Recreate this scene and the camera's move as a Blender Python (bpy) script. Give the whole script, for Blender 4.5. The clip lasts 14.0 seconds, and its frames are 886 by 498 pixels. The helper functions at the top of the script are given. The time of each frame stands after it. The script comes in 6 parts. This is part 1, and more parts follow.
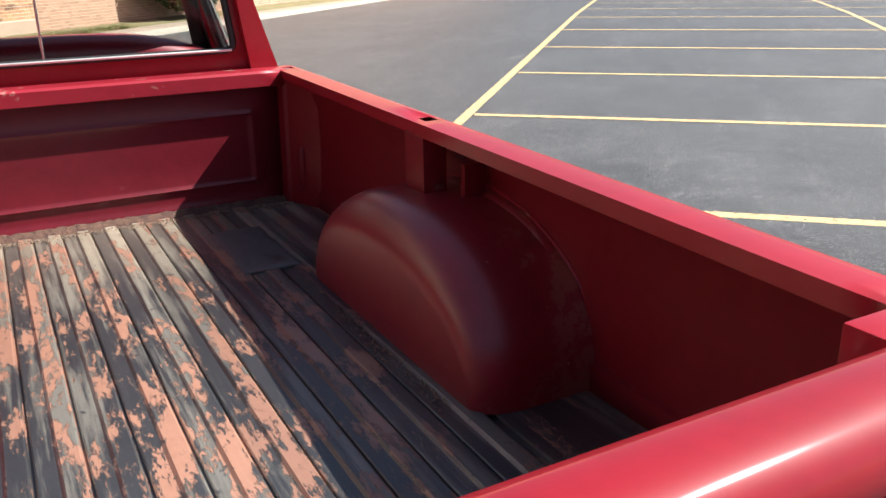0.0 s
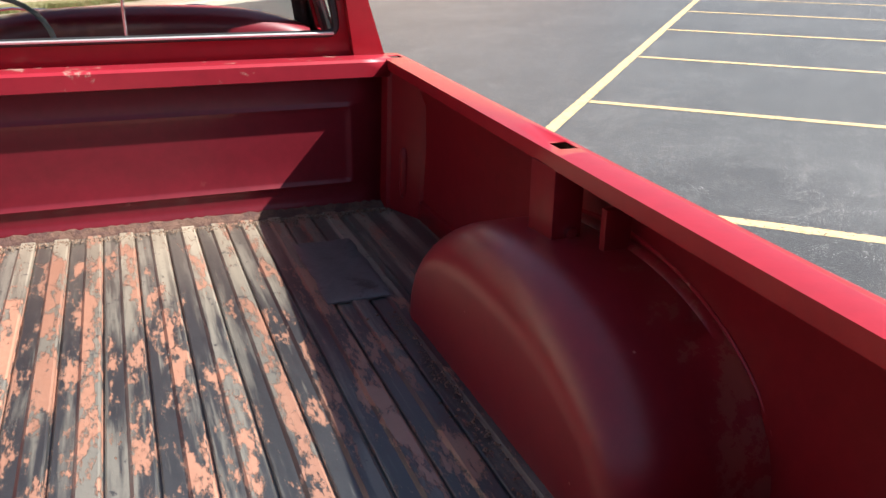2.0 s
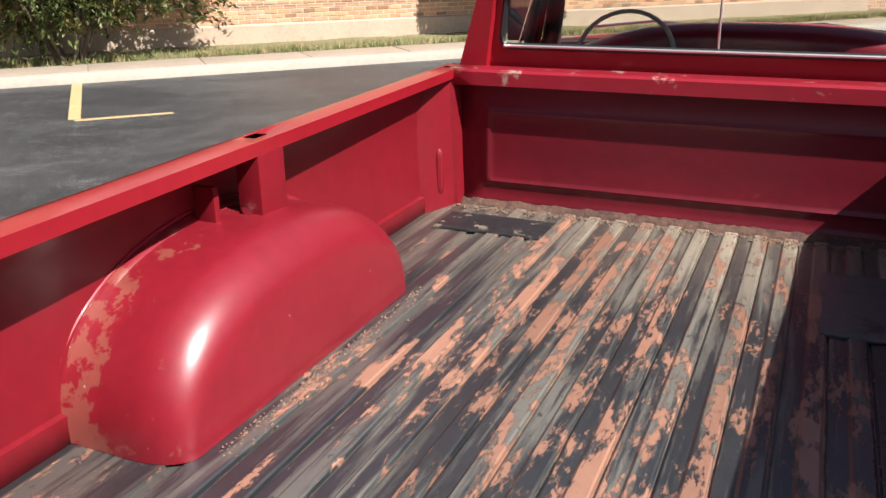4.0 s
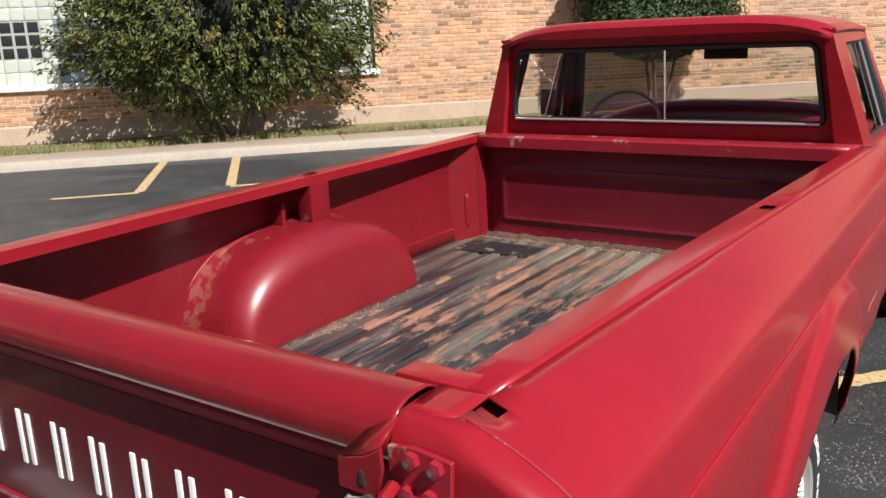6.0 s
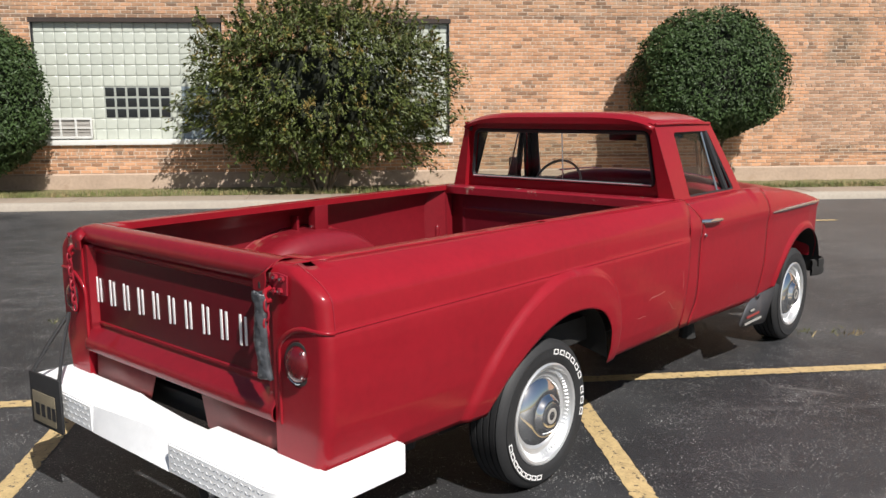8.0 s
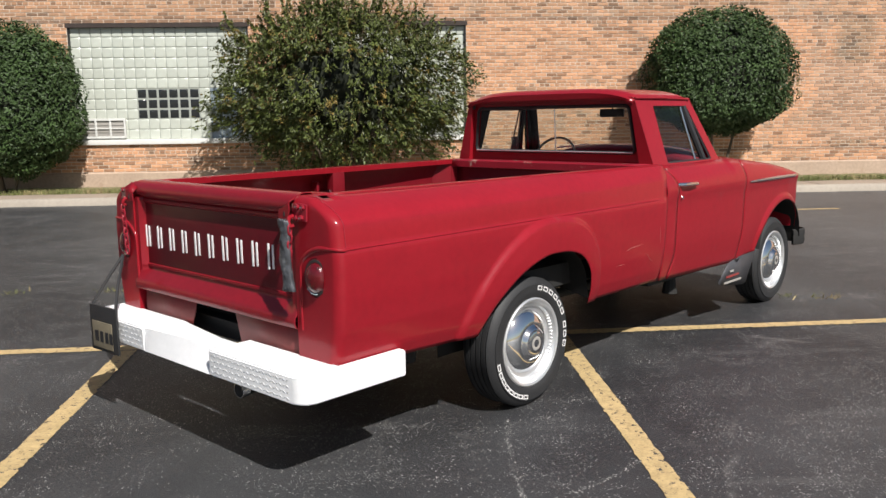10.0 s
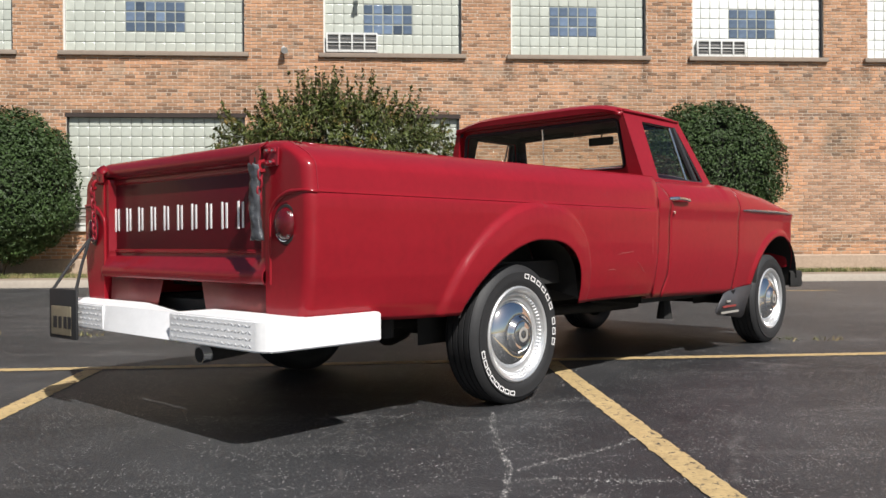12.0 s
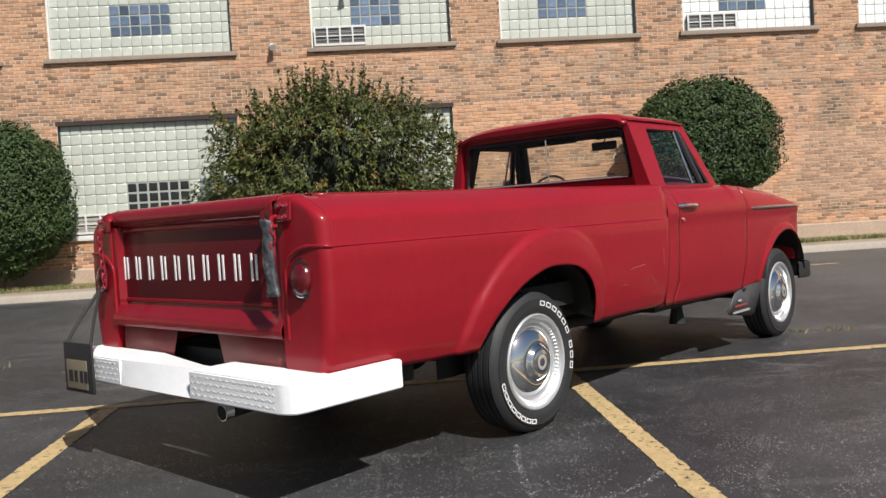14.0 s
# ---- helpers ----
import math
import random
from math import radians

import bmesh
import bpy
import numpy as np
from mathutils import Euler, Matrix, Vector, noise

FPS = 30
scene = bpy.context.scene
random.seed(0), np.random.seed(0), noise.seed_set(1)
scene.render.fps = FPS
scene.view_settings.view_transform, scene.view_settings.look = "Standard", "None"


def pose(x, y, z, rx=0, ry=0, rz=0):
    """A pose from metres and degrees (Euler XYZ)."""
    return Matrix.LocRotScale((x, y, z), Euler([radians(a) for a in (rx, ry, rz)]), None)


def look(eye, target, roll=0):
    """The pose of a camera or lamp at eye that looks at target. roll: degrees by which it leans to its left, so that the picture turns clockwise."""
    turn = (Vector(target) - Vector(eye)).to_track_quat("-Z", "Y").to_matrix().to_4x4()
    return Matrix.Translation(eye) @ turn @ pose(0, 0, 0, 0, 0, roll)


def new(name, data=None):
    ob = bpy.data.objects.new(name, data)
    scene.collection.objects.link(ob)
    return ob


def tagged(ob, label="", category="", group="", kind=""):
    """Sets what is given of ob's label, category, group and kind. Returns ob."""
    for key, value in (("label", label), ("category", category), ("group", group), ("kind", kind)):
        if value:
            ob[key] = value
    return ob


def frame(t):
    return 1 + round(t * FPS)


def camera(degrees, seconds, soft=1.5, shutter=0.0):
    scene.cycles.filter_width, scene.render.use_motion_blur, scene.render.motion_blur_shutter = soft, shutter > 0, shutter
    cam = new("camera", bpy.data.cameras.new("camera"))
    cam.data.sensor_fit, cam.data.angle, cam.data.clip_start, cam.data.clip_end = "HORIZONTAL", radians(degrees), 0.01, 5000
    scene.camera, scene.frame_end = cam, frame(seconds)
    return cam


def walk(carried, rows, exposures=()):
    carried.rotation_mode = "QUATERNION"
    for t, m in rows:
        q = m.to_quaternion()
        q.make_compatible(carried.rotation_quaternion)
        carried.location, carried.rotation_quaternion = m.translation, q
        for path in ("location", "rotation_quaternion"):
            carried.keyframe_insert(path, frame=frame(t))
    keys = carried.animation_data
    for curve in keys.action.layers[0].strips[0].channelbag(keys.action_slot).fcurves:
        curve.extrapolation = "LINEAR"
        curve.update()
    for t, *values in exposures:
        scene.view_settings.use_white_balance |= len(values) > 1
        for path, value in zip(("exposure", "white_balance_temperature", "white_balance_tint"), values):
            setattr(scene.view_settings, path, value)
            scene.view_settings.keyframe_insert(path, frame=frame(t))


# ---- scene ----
cam = camera(56.0, 14.0)
PATH = [
    (0, (-0.119, -0.454, 1.522), (0.77, 1.213, 0.868), -1.2),
    (0.5, (-0.104, -0.289, 1.538), (0.832, 1.349, 0.874), -0.1),
    (1, (-0.079, -0.139, 1.528), (0.83, 1.503, 0.837), -0.3),
    (1.5, (-0.055, -0.058, 1.531), (0.814, 1.597, 0.82), -0.2),
    (2, (0.022, -0.053, 1.54), (0.695, 1.69, 0.826), 0.7),
    (2.5, (0.086, -0.087, 1.541), (0.402, 1.762, 0.846), -0.4),
    (3, (0.137, -0.16, 1.54), (0.083, 1.721, 0.863), -2.1),
    (3.5, (0.225, -0.195, 1.548), (-0.204, 1.638, 0.873), -1.8),
    (4, (0.348, -0.205, 1.549), (-0.428, 1.511, 0.874), -0.9),
    (4.2, (0.382, -0.224, 1.556), (-0.474, 1.452, 0.88), -1.2),
    (6.3, (1.501, -0.991, 1.627), (0.369, 0.594, 1.169), -1.8),
    (6.5, (1.686, -1.075, 1.638), (0.527, 0.495, 1.199), -1.2),
    (7, (2.145, -1.258, 1.653), (0.924, 0.273, 1.248), 0.1),
    (7.5, (2.516, -1.565, 1.658), (1.258, -0.052, 1.296), -0.2),
    (8, (2.886, -1.794, 1.667), (1.582, -0.314, 1.339), -0.3),
    (8.5, (3.138, -2.021, 1.651), (1.811, -0.559, 1.329), -1.0),
    (9, (3.365, -2.167, 1.657), (2.026, -0.72, 1.319), -1.2),
    (9.2, (3.408, -2.192, 1.661), (2.065, -0.751, 1.317), -1.0),
    (11.3, (3.362, -2.084, 0.903), (2.002, -0.622, 0.794), 0.4),
    (11.5, (3.362, -2.063, 0.852), (2.004, -0.596, 0.786), 0.5),
    (12, (3.342, -2.036, 0.78), (1.987, -0.565, 0.763), -0.3),
    (12.5, (3.348, -2.039, 0.76), (2.014, -0.549, 0.77), -1.4),
    (13, (3.338, -2.053, 0.758), (2.02, -0.549, 0.781), -1.7),
    (13.5, (3.328, -2.085, 0.772), (2.013, -0.579, 0.802), -2.0),
    (14, (3.266, -2.056, 1.044), (1.916, -0.581, 0.972), -3.4),
]
walk(cam, [(t, look(eye, target, roll)) for t, eye, target, roll in PATH], [(0.0, 0.98), (1.0, 1.2), (2.4, 1.2), (3.2, 1.0), (4.2, 0.6), (6.3, 0.17), (7.2, 0.03), (8.2, -0.07), (9.0, -0.02), (11.3, -0.12), (14.0, -0.2)])

# ---------------------------------------------------------------- light
SUN = Vector((0.87, -0.285, 1.0)).normalized()
world = bpy.data.worlds.new("sky")
scene.world = world
world.use_nodes = True
wn = world.node_tree
sky = wn.nodes.new("ShaderNodeTexSky")
sky.sky_type = "NISHITA"
sky.sun_disc = False
sky.sun_elevation = math.asin(SUN.z)
sky.sun_rotation = math.atan2(SUN.x, SUN.y)
sky.air_density, sky.dust_density, sky.ozone_density = 1.1, 1.2, 1.0
wn.links.new(sky.outputs[0], wn.nodes["Background"].inputs[0])
wn.nodes["Background"].inputs[1].default_value = 0.064
sun_data = bpy.data.lights.new("sun", "SUN")
sun_data.energy, sun_data.angle, sun_data.color = 6.3, radians(0.55), (1.0, 0.965, 0.925)
sun = new("sun", sun_data)
sun.matrix_world = look(tuple(SUN * 60), (0, 0, 0))

# ---------------------------------------------------------------- materials
MATS = {}


def mat(name, color, rough=0.5, metal=0.0, coat=0.0, var=0.12, grain=40.0, blot=1.5, bump=0.0, bump_scale=60.0, spec=0.5, trans=0.0, island=False, swing=(0.62, 1.3), second=None, amount=0.5, stretch=(1, 1, 1), coat_rough=0.08):
    """A node material: base colour varied at two scales, an optional second colour in blotches, and fine relief."""
    m = bpy.data.materials.new(name)
    MATS[name] = m
    m.use_nodes = True
    nt = m.node_tree
    b = nt.nodes["Principled BSDF"]
    b.inputs["Roughness"].default_value = rough
    b.inputs["Metallic"].default_value = metal
    b.inputs["Coat Weight"].default_value = coat
    b.inputs["Coat Roughness"].default_value = coat_rough
    b.inputs["Specular IOR Level"].default_value = spec
    b.inputs["Transmission Weight"].default_value = trans
    co = nt.nodes.new("ShaderNodeTexCoord")
    mp = nt.nodes.new("ShaderNodeMapping")
    mp.inputs["Scale"].default_value = stretch
    nt.links.new(co.outputs["Object"], mp.inputs[0])

    def noise_at(scale, detail, roughness=0.6):
        n = nt.nodes.new("ShaderNodeTexNoise")
        n.inputs["Scale"].default_value, n.inputs["Detail"].default_value, n.inputs["Roughness"].default_value = scale, detail, roughness
        nt.links.new(mp.outputs[0], n.inputs["Vector"])
        return n

    fine, broad = noise_at(grain, 4), noise_at(blot, 5)
    add = nt.nodes.new("ShaderNodeMath")
    add.operation = "ADD"
    nt.links.new(fine.outputs[0], add.inputs[0])
    nt.links.new(broad.outputs[0], add.inputs[1])
    last = add.outputs[0]
    rng = nt.nodes.new("ShaderNodeMapRange")
    rng.inputs["From Min"].default_value, rng.inputs["From Max"].default_value = 0.6, 1.4
    rng.inputs["To Min"].default_value, rng.inputs["To Max"].default_value = 1 - var, 1 + var
    nt.links.new(last, rng.inputs["Value"])
    base = nt.nodes.new("ShaderNodeMix")
    base.data_type = "RGBA"
    base.blend_type = "MULTIPLY"
    base.inputs[0].default_value = 1.0
    base.inputs[6].default_value = (*color, 1)
    nt.links.new(rng.outputs[0], base.inputs[7])
    col = base.outputs[2]
    if second:
        edge = noise_at(blot * 2.3, 8, 0.7)
        st = nt.nodes.new("ShaderNodeMapRange")
        st.inputs["From Min"].default_value, st.inputs["From Max"].default_value = 1 - amount, 1 - amount + 0.06
        nt.links.new(edge.outputs[0], st.inputs["Value"])
        mx = nt.nodes.new("ShaderNodeMix")
        mx.data_type = "RGBA"
        nt.links.new(st.outputs[0], mx.inputs[0])
        nt.links.new(col, mx.inputs[6])
        mx.inputs[7].default_value = (*second, 1)
        col = mx.outputs[2]
    if island:
        which = nt.nodes.new("ShaderNodeNewGeometry").outputs["Random Per Island"] if island == "island" else nt.nodes.new("ShaderNodeObjectInfo").outputs["Random"]
        r2 = nt.nodes.new("ShaderNodeMapRange")
        r2.inputs["To Min"].default_value, r2.inputs["To Max"].default_value = swing
        nt.links.new(which, r2.inputs["Value"])
        m2 = nt.nodes.new("ShaderNodeMix")
        m2.data_type, m2.blend_type = "RGBA", "MULTIPLY"
        m2.inputs[0].default_value = 1.0
        nt.links.new(col, m2.inputs[6])
        nt.links.new(r2.outputs[0], m2.inputs[7])
        col = m2.outputs[2]
    nt.links.new(col, b.inputs["Base Color"])
    if bump:
        bn = nt.nodes.new("ShaderNodeBump")
        bn.inputs["Strength"].default_value, bn.inputs["Distance"].default_value = 1.0, bump
        hn = noise_at(bump_scale, 6)
        nt.links.new(hn.outputs[0], bn.inputs["Height"])
        nt.links.new(bn.outputs[0], b.inputs["Normal"])
    return m


PAINT = mat("red_paint", (0.272, 0.0088, 0.017), rough=0.5, spec=0.1, coat=0.6, var=0.12, grain=25, blot=2.2, bump=0.0010, bump_scale=4, coat_rough=0.15, second=(0.25, 0.022, 0.028), amount=0.34)
# Darker than the body red, putting the bed interior's shade into the colour.
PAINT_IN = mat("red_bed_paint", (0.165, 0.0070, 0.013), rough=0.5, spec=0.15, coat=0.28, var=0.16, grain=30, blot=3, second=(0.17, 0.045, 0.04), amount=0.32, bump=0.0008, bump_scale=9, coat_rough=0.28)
PAINT_HUMP = mat("red_hump_paint", (0.20, 0.008, 0.016), rough=0.42, spec=0.3, coat=0.85, var=0.16, grain=30, blot=2.6, bump=0.001, bump_scale=7, coat_rough=0.33)
PAINT_WORN = mat("red_paint_worn", (0.27, 0.012, 0.024), rough=0.45, spec=0.3, coat=0.4, var=0.14, grain=30, blot=5, second=(0.38, 0.22, 0.18), amount=0.41, bump=0.0008, bump_scale=20)
# Red darkened in colour for the front panel's weak sunlight; the blotches are wear.
PAINT_PANEL = mat("dimmed_panel_paint", (0.125, 0.006, 0.013), rough=0.55, spec=0.2, coat=0.45, var=0.2, grain=30, blot=3, second=(0.15, 0.022, 0.025), amount=0.34, bump=0.0008, bump_scale=9, coat_rough=0.2)
# A step darker than the body red, holding the tailgate's shade in colour.
PAINT_GATE = mat("tailgate_paint", (0.22, 0.008, 0.015), rough=0.5, spec=0.1, coat=0.6, var=0.14, grain=25, blot=2.4, second=(0.19, 0.025, 0.028), amount=0.34, bump=0.0008, bump_scale=5, coat_rough=0.09)
# Darker still: colour carries the shade of the recessed face and lamp surround.
PAINT_SHADE = mat("shaded_maroon", (0.095, 0.004, 0.009), rough=0.5, spec=0.15, coat=0.3, var=0.16, grain=25, blot=3, bump=0.0008, bump_scale=6, coat_rough=0.16)
PATCH = mat("worn_dark_sheet", (0.020, 0.020, 0.022), rough=0.5, var=0.4, grain=30, blot=7, second=(0.20, 0.16, 0.12), amount=0.43, bump=0.002, bump_scale=20)
MAROON = mat("maroon_valance_paint", (0.19, 0.035, 0.033), rough=0.5, var=0.2, grain=30, blot=4)
CHROME = mat("chrome", (0.80, 0.81, 0.82), rough=0.07, metal=1.0, var=0.04)
RING = mat("polished_trim_ring", (0.80, 0.80, 0.80), rough=0.34, metal=0.72, var=0.05)
STEEL = mat("brushed_bright_metal", (0.72, 0.73, 0.74), rough=0.22, metal=1.0, var=0.08)
RUBBER = mat("black_rubber", (0.022, 0.022, 0.023), rough=0.62, var=0.25, grain=90, blot=6, bump=0.0008, bump_scale=120)
BLACK = mat("black_undercoat", (0.018, 0.017, 0.016), rough=0.8, var=0.3, grain=20, blot=3)
TRIMDARK = mat("dark_window_seal", (0.02, 0.02, 0.022), rough=0.45, var=0.2)
LETTER = mat("white_letter_paint", (0.90, 0.88, 0.86), rough=0.5, var=0.06)
BUMPER = mat("white_bumper_paint", (0.88, 0.88, 0.88), rough=0.45, var=0.05, grain=30, blot=6, bump=0.0008, bump_scale=40)
LENS = mat("red_lens", (0.10, 0.003, 0.006), rough=0.15, coat=0.8, var=0.3, grain=60, blot=20, bump=0.002, bump_scale=90)
SLEEVE = mat("grey_tape_sleeve", (0.060, 0.063, 0.070), rough=0.34, var=0.45, grain=30, blot=16, second=(0.14, 0.145, 0.15), amount=0.42, bump=0.006, bump_scale=26)
VINYL = mat("dark_red_vinyl", (0.16, 0.012, 0.02), rough=0.5, var=0.2, grain=30, blot=4)
DASH = mat("red_dash_paint", (0.21, 0.012, 0.024), rough=0.4, coat=0.3, var=0.15)
LINER = mat("dark_headliner", (0.035, 0.033, 0.035), rough=0.9, var=0.2)
PLASTIC = mat("grey_plastic", (0.36, 0.34, 0.31), rough=0.4, var=0.1)
PLATE = mat("dusty_plate", (0.20, 0.17, 0.115), rough=0.5, var=0.25, grain=40, blot=12)
FLAP = mat("mud_flap_rubber", (0.05, 0.05, 0.055), rough=0.5, var=0.25, grain=30, blot=8)
FLAPINK = mat("faded_red_print", (0.26, 0.045, 0.04), rough=0.6)
MORTAR = mat("mortar", (0.60, 0.50, 0.40), rough=0.95, var=0.2, grain=30, blot=0.6, bump=0.003, bump_scale=60)
BRICK = mat("brick", (0.53, 0.285, 0.160), rough=0.92, var=0.30, grain=25, blot=0.9, island="island", swing=(0.74, 1.22), bump=0.003, bump_scale=50, second=(0.44, 0.27, 0.17), amount=0.46)
BRICK1 = mat("brick_piece", (0.46, 0.272, 0.170), swing=(0.64, 1.22), rough=0.92, var=0.2, grain=25, blot=0.6, island="object", bump=0.003, bump_scale=50)


def weather(m, sills):
    """Weathering of the wall: a brown belt, two dark courses, a rain stain, streaks under the sill ends, some burnt bricks."""
    nt = m.node_tree
    b = nt.nodes["Principled BSDF"]
    src = b.inputs["Base Color"].links[0].from_socket
    sep = nt.nodes.new("ShaderNodeSeparateXYZ")
    co = nt.nodes.new("ShaderNodeTexCoord")
    nt.links.new(co.outputs["Object"], sep.inputs[0])
    nz = nt.nodes.new("ShaderNodeTexNoise")
    nz.inputs["Scale"].default_value, nz.inputs["Detail"].default_value = 2.4, 6.0
    nt.links.new(co.outputs["Object"], nz.inputs["Vector"])

    def calc(op, p, q):
        n = nt.nodes.new("ShaderNodeMath")
        n.operation, n.use_clamp = op, op == "MULTIPLY"
        for i, v in enumerate((p, q)):
            if isinstance(v, (int, float)):
                n.inputs[i].default_value = v
            else:
                nt.links.new(v, n.inputs[i])
        return n.outputs[0]

    def ramp(v, lo, hi, a0=0.0, a1=1.0):
        n = nt.nodes.new("ShaderNodeMapRange")
        n.inputs["From Min"].default_value, n.inputs["From Max"].default_value = lo, hi
        n.inputs["To Min"].default_value, n.inputs["To Max"].default_value = a0, a1
        nt.links.new(v, n.inputs["Value"])
        return n.outputs[0]

    def band(v, lo, hi, soft):
        return calc("MULTIPLY", ramp(v, lo - soft, lo + soft), ramp(v, hi + soft, hi - soft))

    x, z = sep.outputs[0], sep.outputs[2]
    xw = calc("ADD", x, calc("MULTIPLY", calc("SUBTRACT", nz.outputs[0], 0.5), 0.5))
    belt = calc("MULTIPLY", band(z, 3.45, 4.42, 0.05), ramp(nz.outputs[0], 0.32, 0.55))
    piers = calc("MULTIPLY", ramp(z, 4.55, 4.75), 0.7)
    rows = calc("ADD", band(z, 3.475, 3.54, 0.004), band(z, 0.715, 0.785, 0.004))
    rain = calc("MULTIPLY", band(xw, 10.3, 11.15, 0.12), band(z, 0.75, 3.5, 0.1))
    streak = None
    for v in sills:
        one = band(xw, v - 0.10, v + 0.10, 0.07)
        streak = one if streak is None else calc("ADD", streak, one)
    streak = calc("MULTIPLY", streak, calc("MULTIPLY", band(z, 4.15, 4.62, 0.12), ramp(nz.outputs[0], 0.35, 0.6)))
    burnt = ramp(nt.nodes.new("ShaderNodeNewGeometry").outputs["Random Per Island"], 0.13, 0.11)
    col = src
    for f, c in ((belt, (0.80, 0.86, 0.90)), (piers, (0.80, 0.84, 0.86)), (rows, (0.62, 0.66, 0.72)), (rain, (0.62, 0.70, 0.74)), (streak, (0.45, 0.48, 0.5)), (burnt, (0.70, 0.72, 0.75))):
        mx = nt.nodes.new("ShaderNodeMix")
        mx.data_type, mx.blend_type, mx.clamp_factor = "RGBA", "MULTIPLY", True
        nt.links.new(f, mx.inputs[0])
        nt.links.new(col, mx.inputs[6])
        mx.inputs[7].default_value = (*c, 1)
        col = mx.outputs[2]
    nt.links.new(col, b.inputs["Base Color"])




def scuff_humps(m):
    """Paint rubbed to tan primer along the outer rim and rear foot of the bed humps, with pale specks."""
    nt = m.node_tree
    b = nt.nodes["Principled BSDF"]
    src = b.inputs["Base Color"].links[0].from_socket
    co = nt.nodes.new("ShaderNodeTexCoord").outputs["Object"]
    sep = nt.nodes.new("ShaderNodeSeparateXYZ")
    nt.links.new(co, sep.inputs[0])
    nz = nt.nodes.new("ShaderNodeTexNoise")
    nz.inputs["Scale"].default_value, nz.inputs["Detail"].default_value, nz.inputs["Roughness"].default_value = 19.0, 10.0, 0.74
    nt.links.new(co, nz.inputs["Vector"])
    ax = nt.nodes.new("ShaderNodeMath")
    ax.operation = "ABSOLUTE"
    nt.links.new(sep.outputs[0], ax.inputs[0])

    def ramp(v, lo, hi, a0=0.0, a1=1.0):
        n = nt.nodes.new("ShaderNodeMapRange")
        n.inputs["From Min"].default_value, n.inputs["From Max"].default_value = lo, hi
        n.inputs["To Min"].default_value, n.inputs["To Max"].default_value = a0, a1
        nt.links.new(v, n.inputs["Value"])
        return n.outputs[0]

    def calc(op, p, q):
        n = nt.nodes.new("ShaderNodeMath")
        n.operation = op
        for i, v in enumerate((p, q)):
            if isinstance(v, (int, float)):
                n.inputs[i].default_value = v
            else:
                nt.links.new(v, n.inputs[i])
        return n.outputs[0]

    lim = calc("ADD", ramp(ax.outputs[0], 0.70, 0.80, 0.68, 0.50), calc("ADD", ramp(sep.outputs[1], 0.78, 1.1, -0.02, 0.05), ramp(sep.outputs[2], 0.71, 0.80, -0.10, 0.0)))
    worn = ramp(calc("SUBTRACT", nz.outputs[0], lim), 0.0, 0.025)
    mx = nt.nodes.new("ShaderNodeMix")
    mx.data_type = "RGBA"
    nt.links.new(calc("MULTIPLY", worn, 0.4), mx.inputs[0])
    nt.links.new(src, mx.inputs[6])
    mx.inputs[7].default_value = (0.27, 0.115, 0.075, 1)
    vo = nt.nodes.new("ShaderNodeTexVoronoi")
    vo.inputs["Scale"].default_value = 17.0
    nt.links.new(co, vo.inputs["Vector"])
    sp = nt.nodes.new("ShaderNodeMix")
    sp.data_type = "RGBA"
    nt.links.new(ramp(vo.outputs["Distance"], 0.05, 0.035), sp.inputs[0])
    nt.links.new(mx.outputs[2], sp.inputs[6])
    sp.inputs[7].default_value = (0.42, 0.20, 0.17, 1)
    nt.links.new(sp.outputs[2], b.inputs["Base Color"])


scuff_humps(PAINT_HUMP)
weather(BRICK, (-5.75, -2.10, 2.42, 3.47, 6.38, 7.40, 10.30, 11.30))
CONCRETE = mat("concrete", (0.32, 0.255, 0.195), rough=0.9, var=0.16, grain=18, blot=1.2, bump=0.003, bump_scale=50)
FOUNDATION = mat("weathered_base", (0.45, 0.335, 0.25), rough=0.92, var=0.2, grain=18, blot=1.4, bump=0.004, bump_scale=40, second=(0.40, 0.29, 0.21), amount=0.42)
KERB = mat("kerb_concrete", (0.38, 0.33, 0.27), rough=0.9, var=0.16, grain=18, blot=1.0, bump=0.003, bump_scale=50)
SILL = mat("stone_sill", (0.30, 0.24, 0.19), rough=0.9, var=0.15, grain=20, blot=2)
SILLW = mat("white_sill", (0.72, 0.71, 0.67), rough=0.7, var=0.12, grain=20, blot=2)
BLOCK = mat("glass_block", (0.53, 0.555, 0.485), swing=(0.92, 1.06), rough=0.3, var=0.08, grain=6, blot=2, island="object", spec=0.6, coat=0.4)
# Lighter copy of the pale block: the right windows' bright reflection as colour.
BLOCKBRIGHT = mat("bright_glass_block", (0.88, 0.89, 0.85), swing=(0.94, 1.06), rough=0.3, var=0.06, grain=6, blot=2, island="object", spec=0.6, coat=0.4)
BLOCKJOINT = mat("block_joint", (0.34, 0.36, 0.32), rough=0.8, var=0.1)
LINTEL = mat("rusty_lintel", (0.045, 0.032, 0.027), rough=0.8, var=0.3, grain=30, blot=4)
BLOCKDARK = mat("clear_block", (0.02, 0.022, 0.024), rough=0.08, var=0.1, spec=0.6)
BLOCKBLUE = mat("blue_block", (0.10, 0.135, 0.19), rough=0.1, var=0.3, grain=6, spec=0.7, coat=0.5, island="object", swing=(0.6, 1.9))
BLOCKCLEAR = mat("half_clear_block", (0.30, 0.36, 0.40), rough=0.12, var=0.2, grain=6, spec=0.7, coat=0.5, island="object", swing=(0.7, 1.25))
WHITEMETAL = mat("white_enamel", (0.66, 0.66, 0.63), rough=0.45, var=0.08)
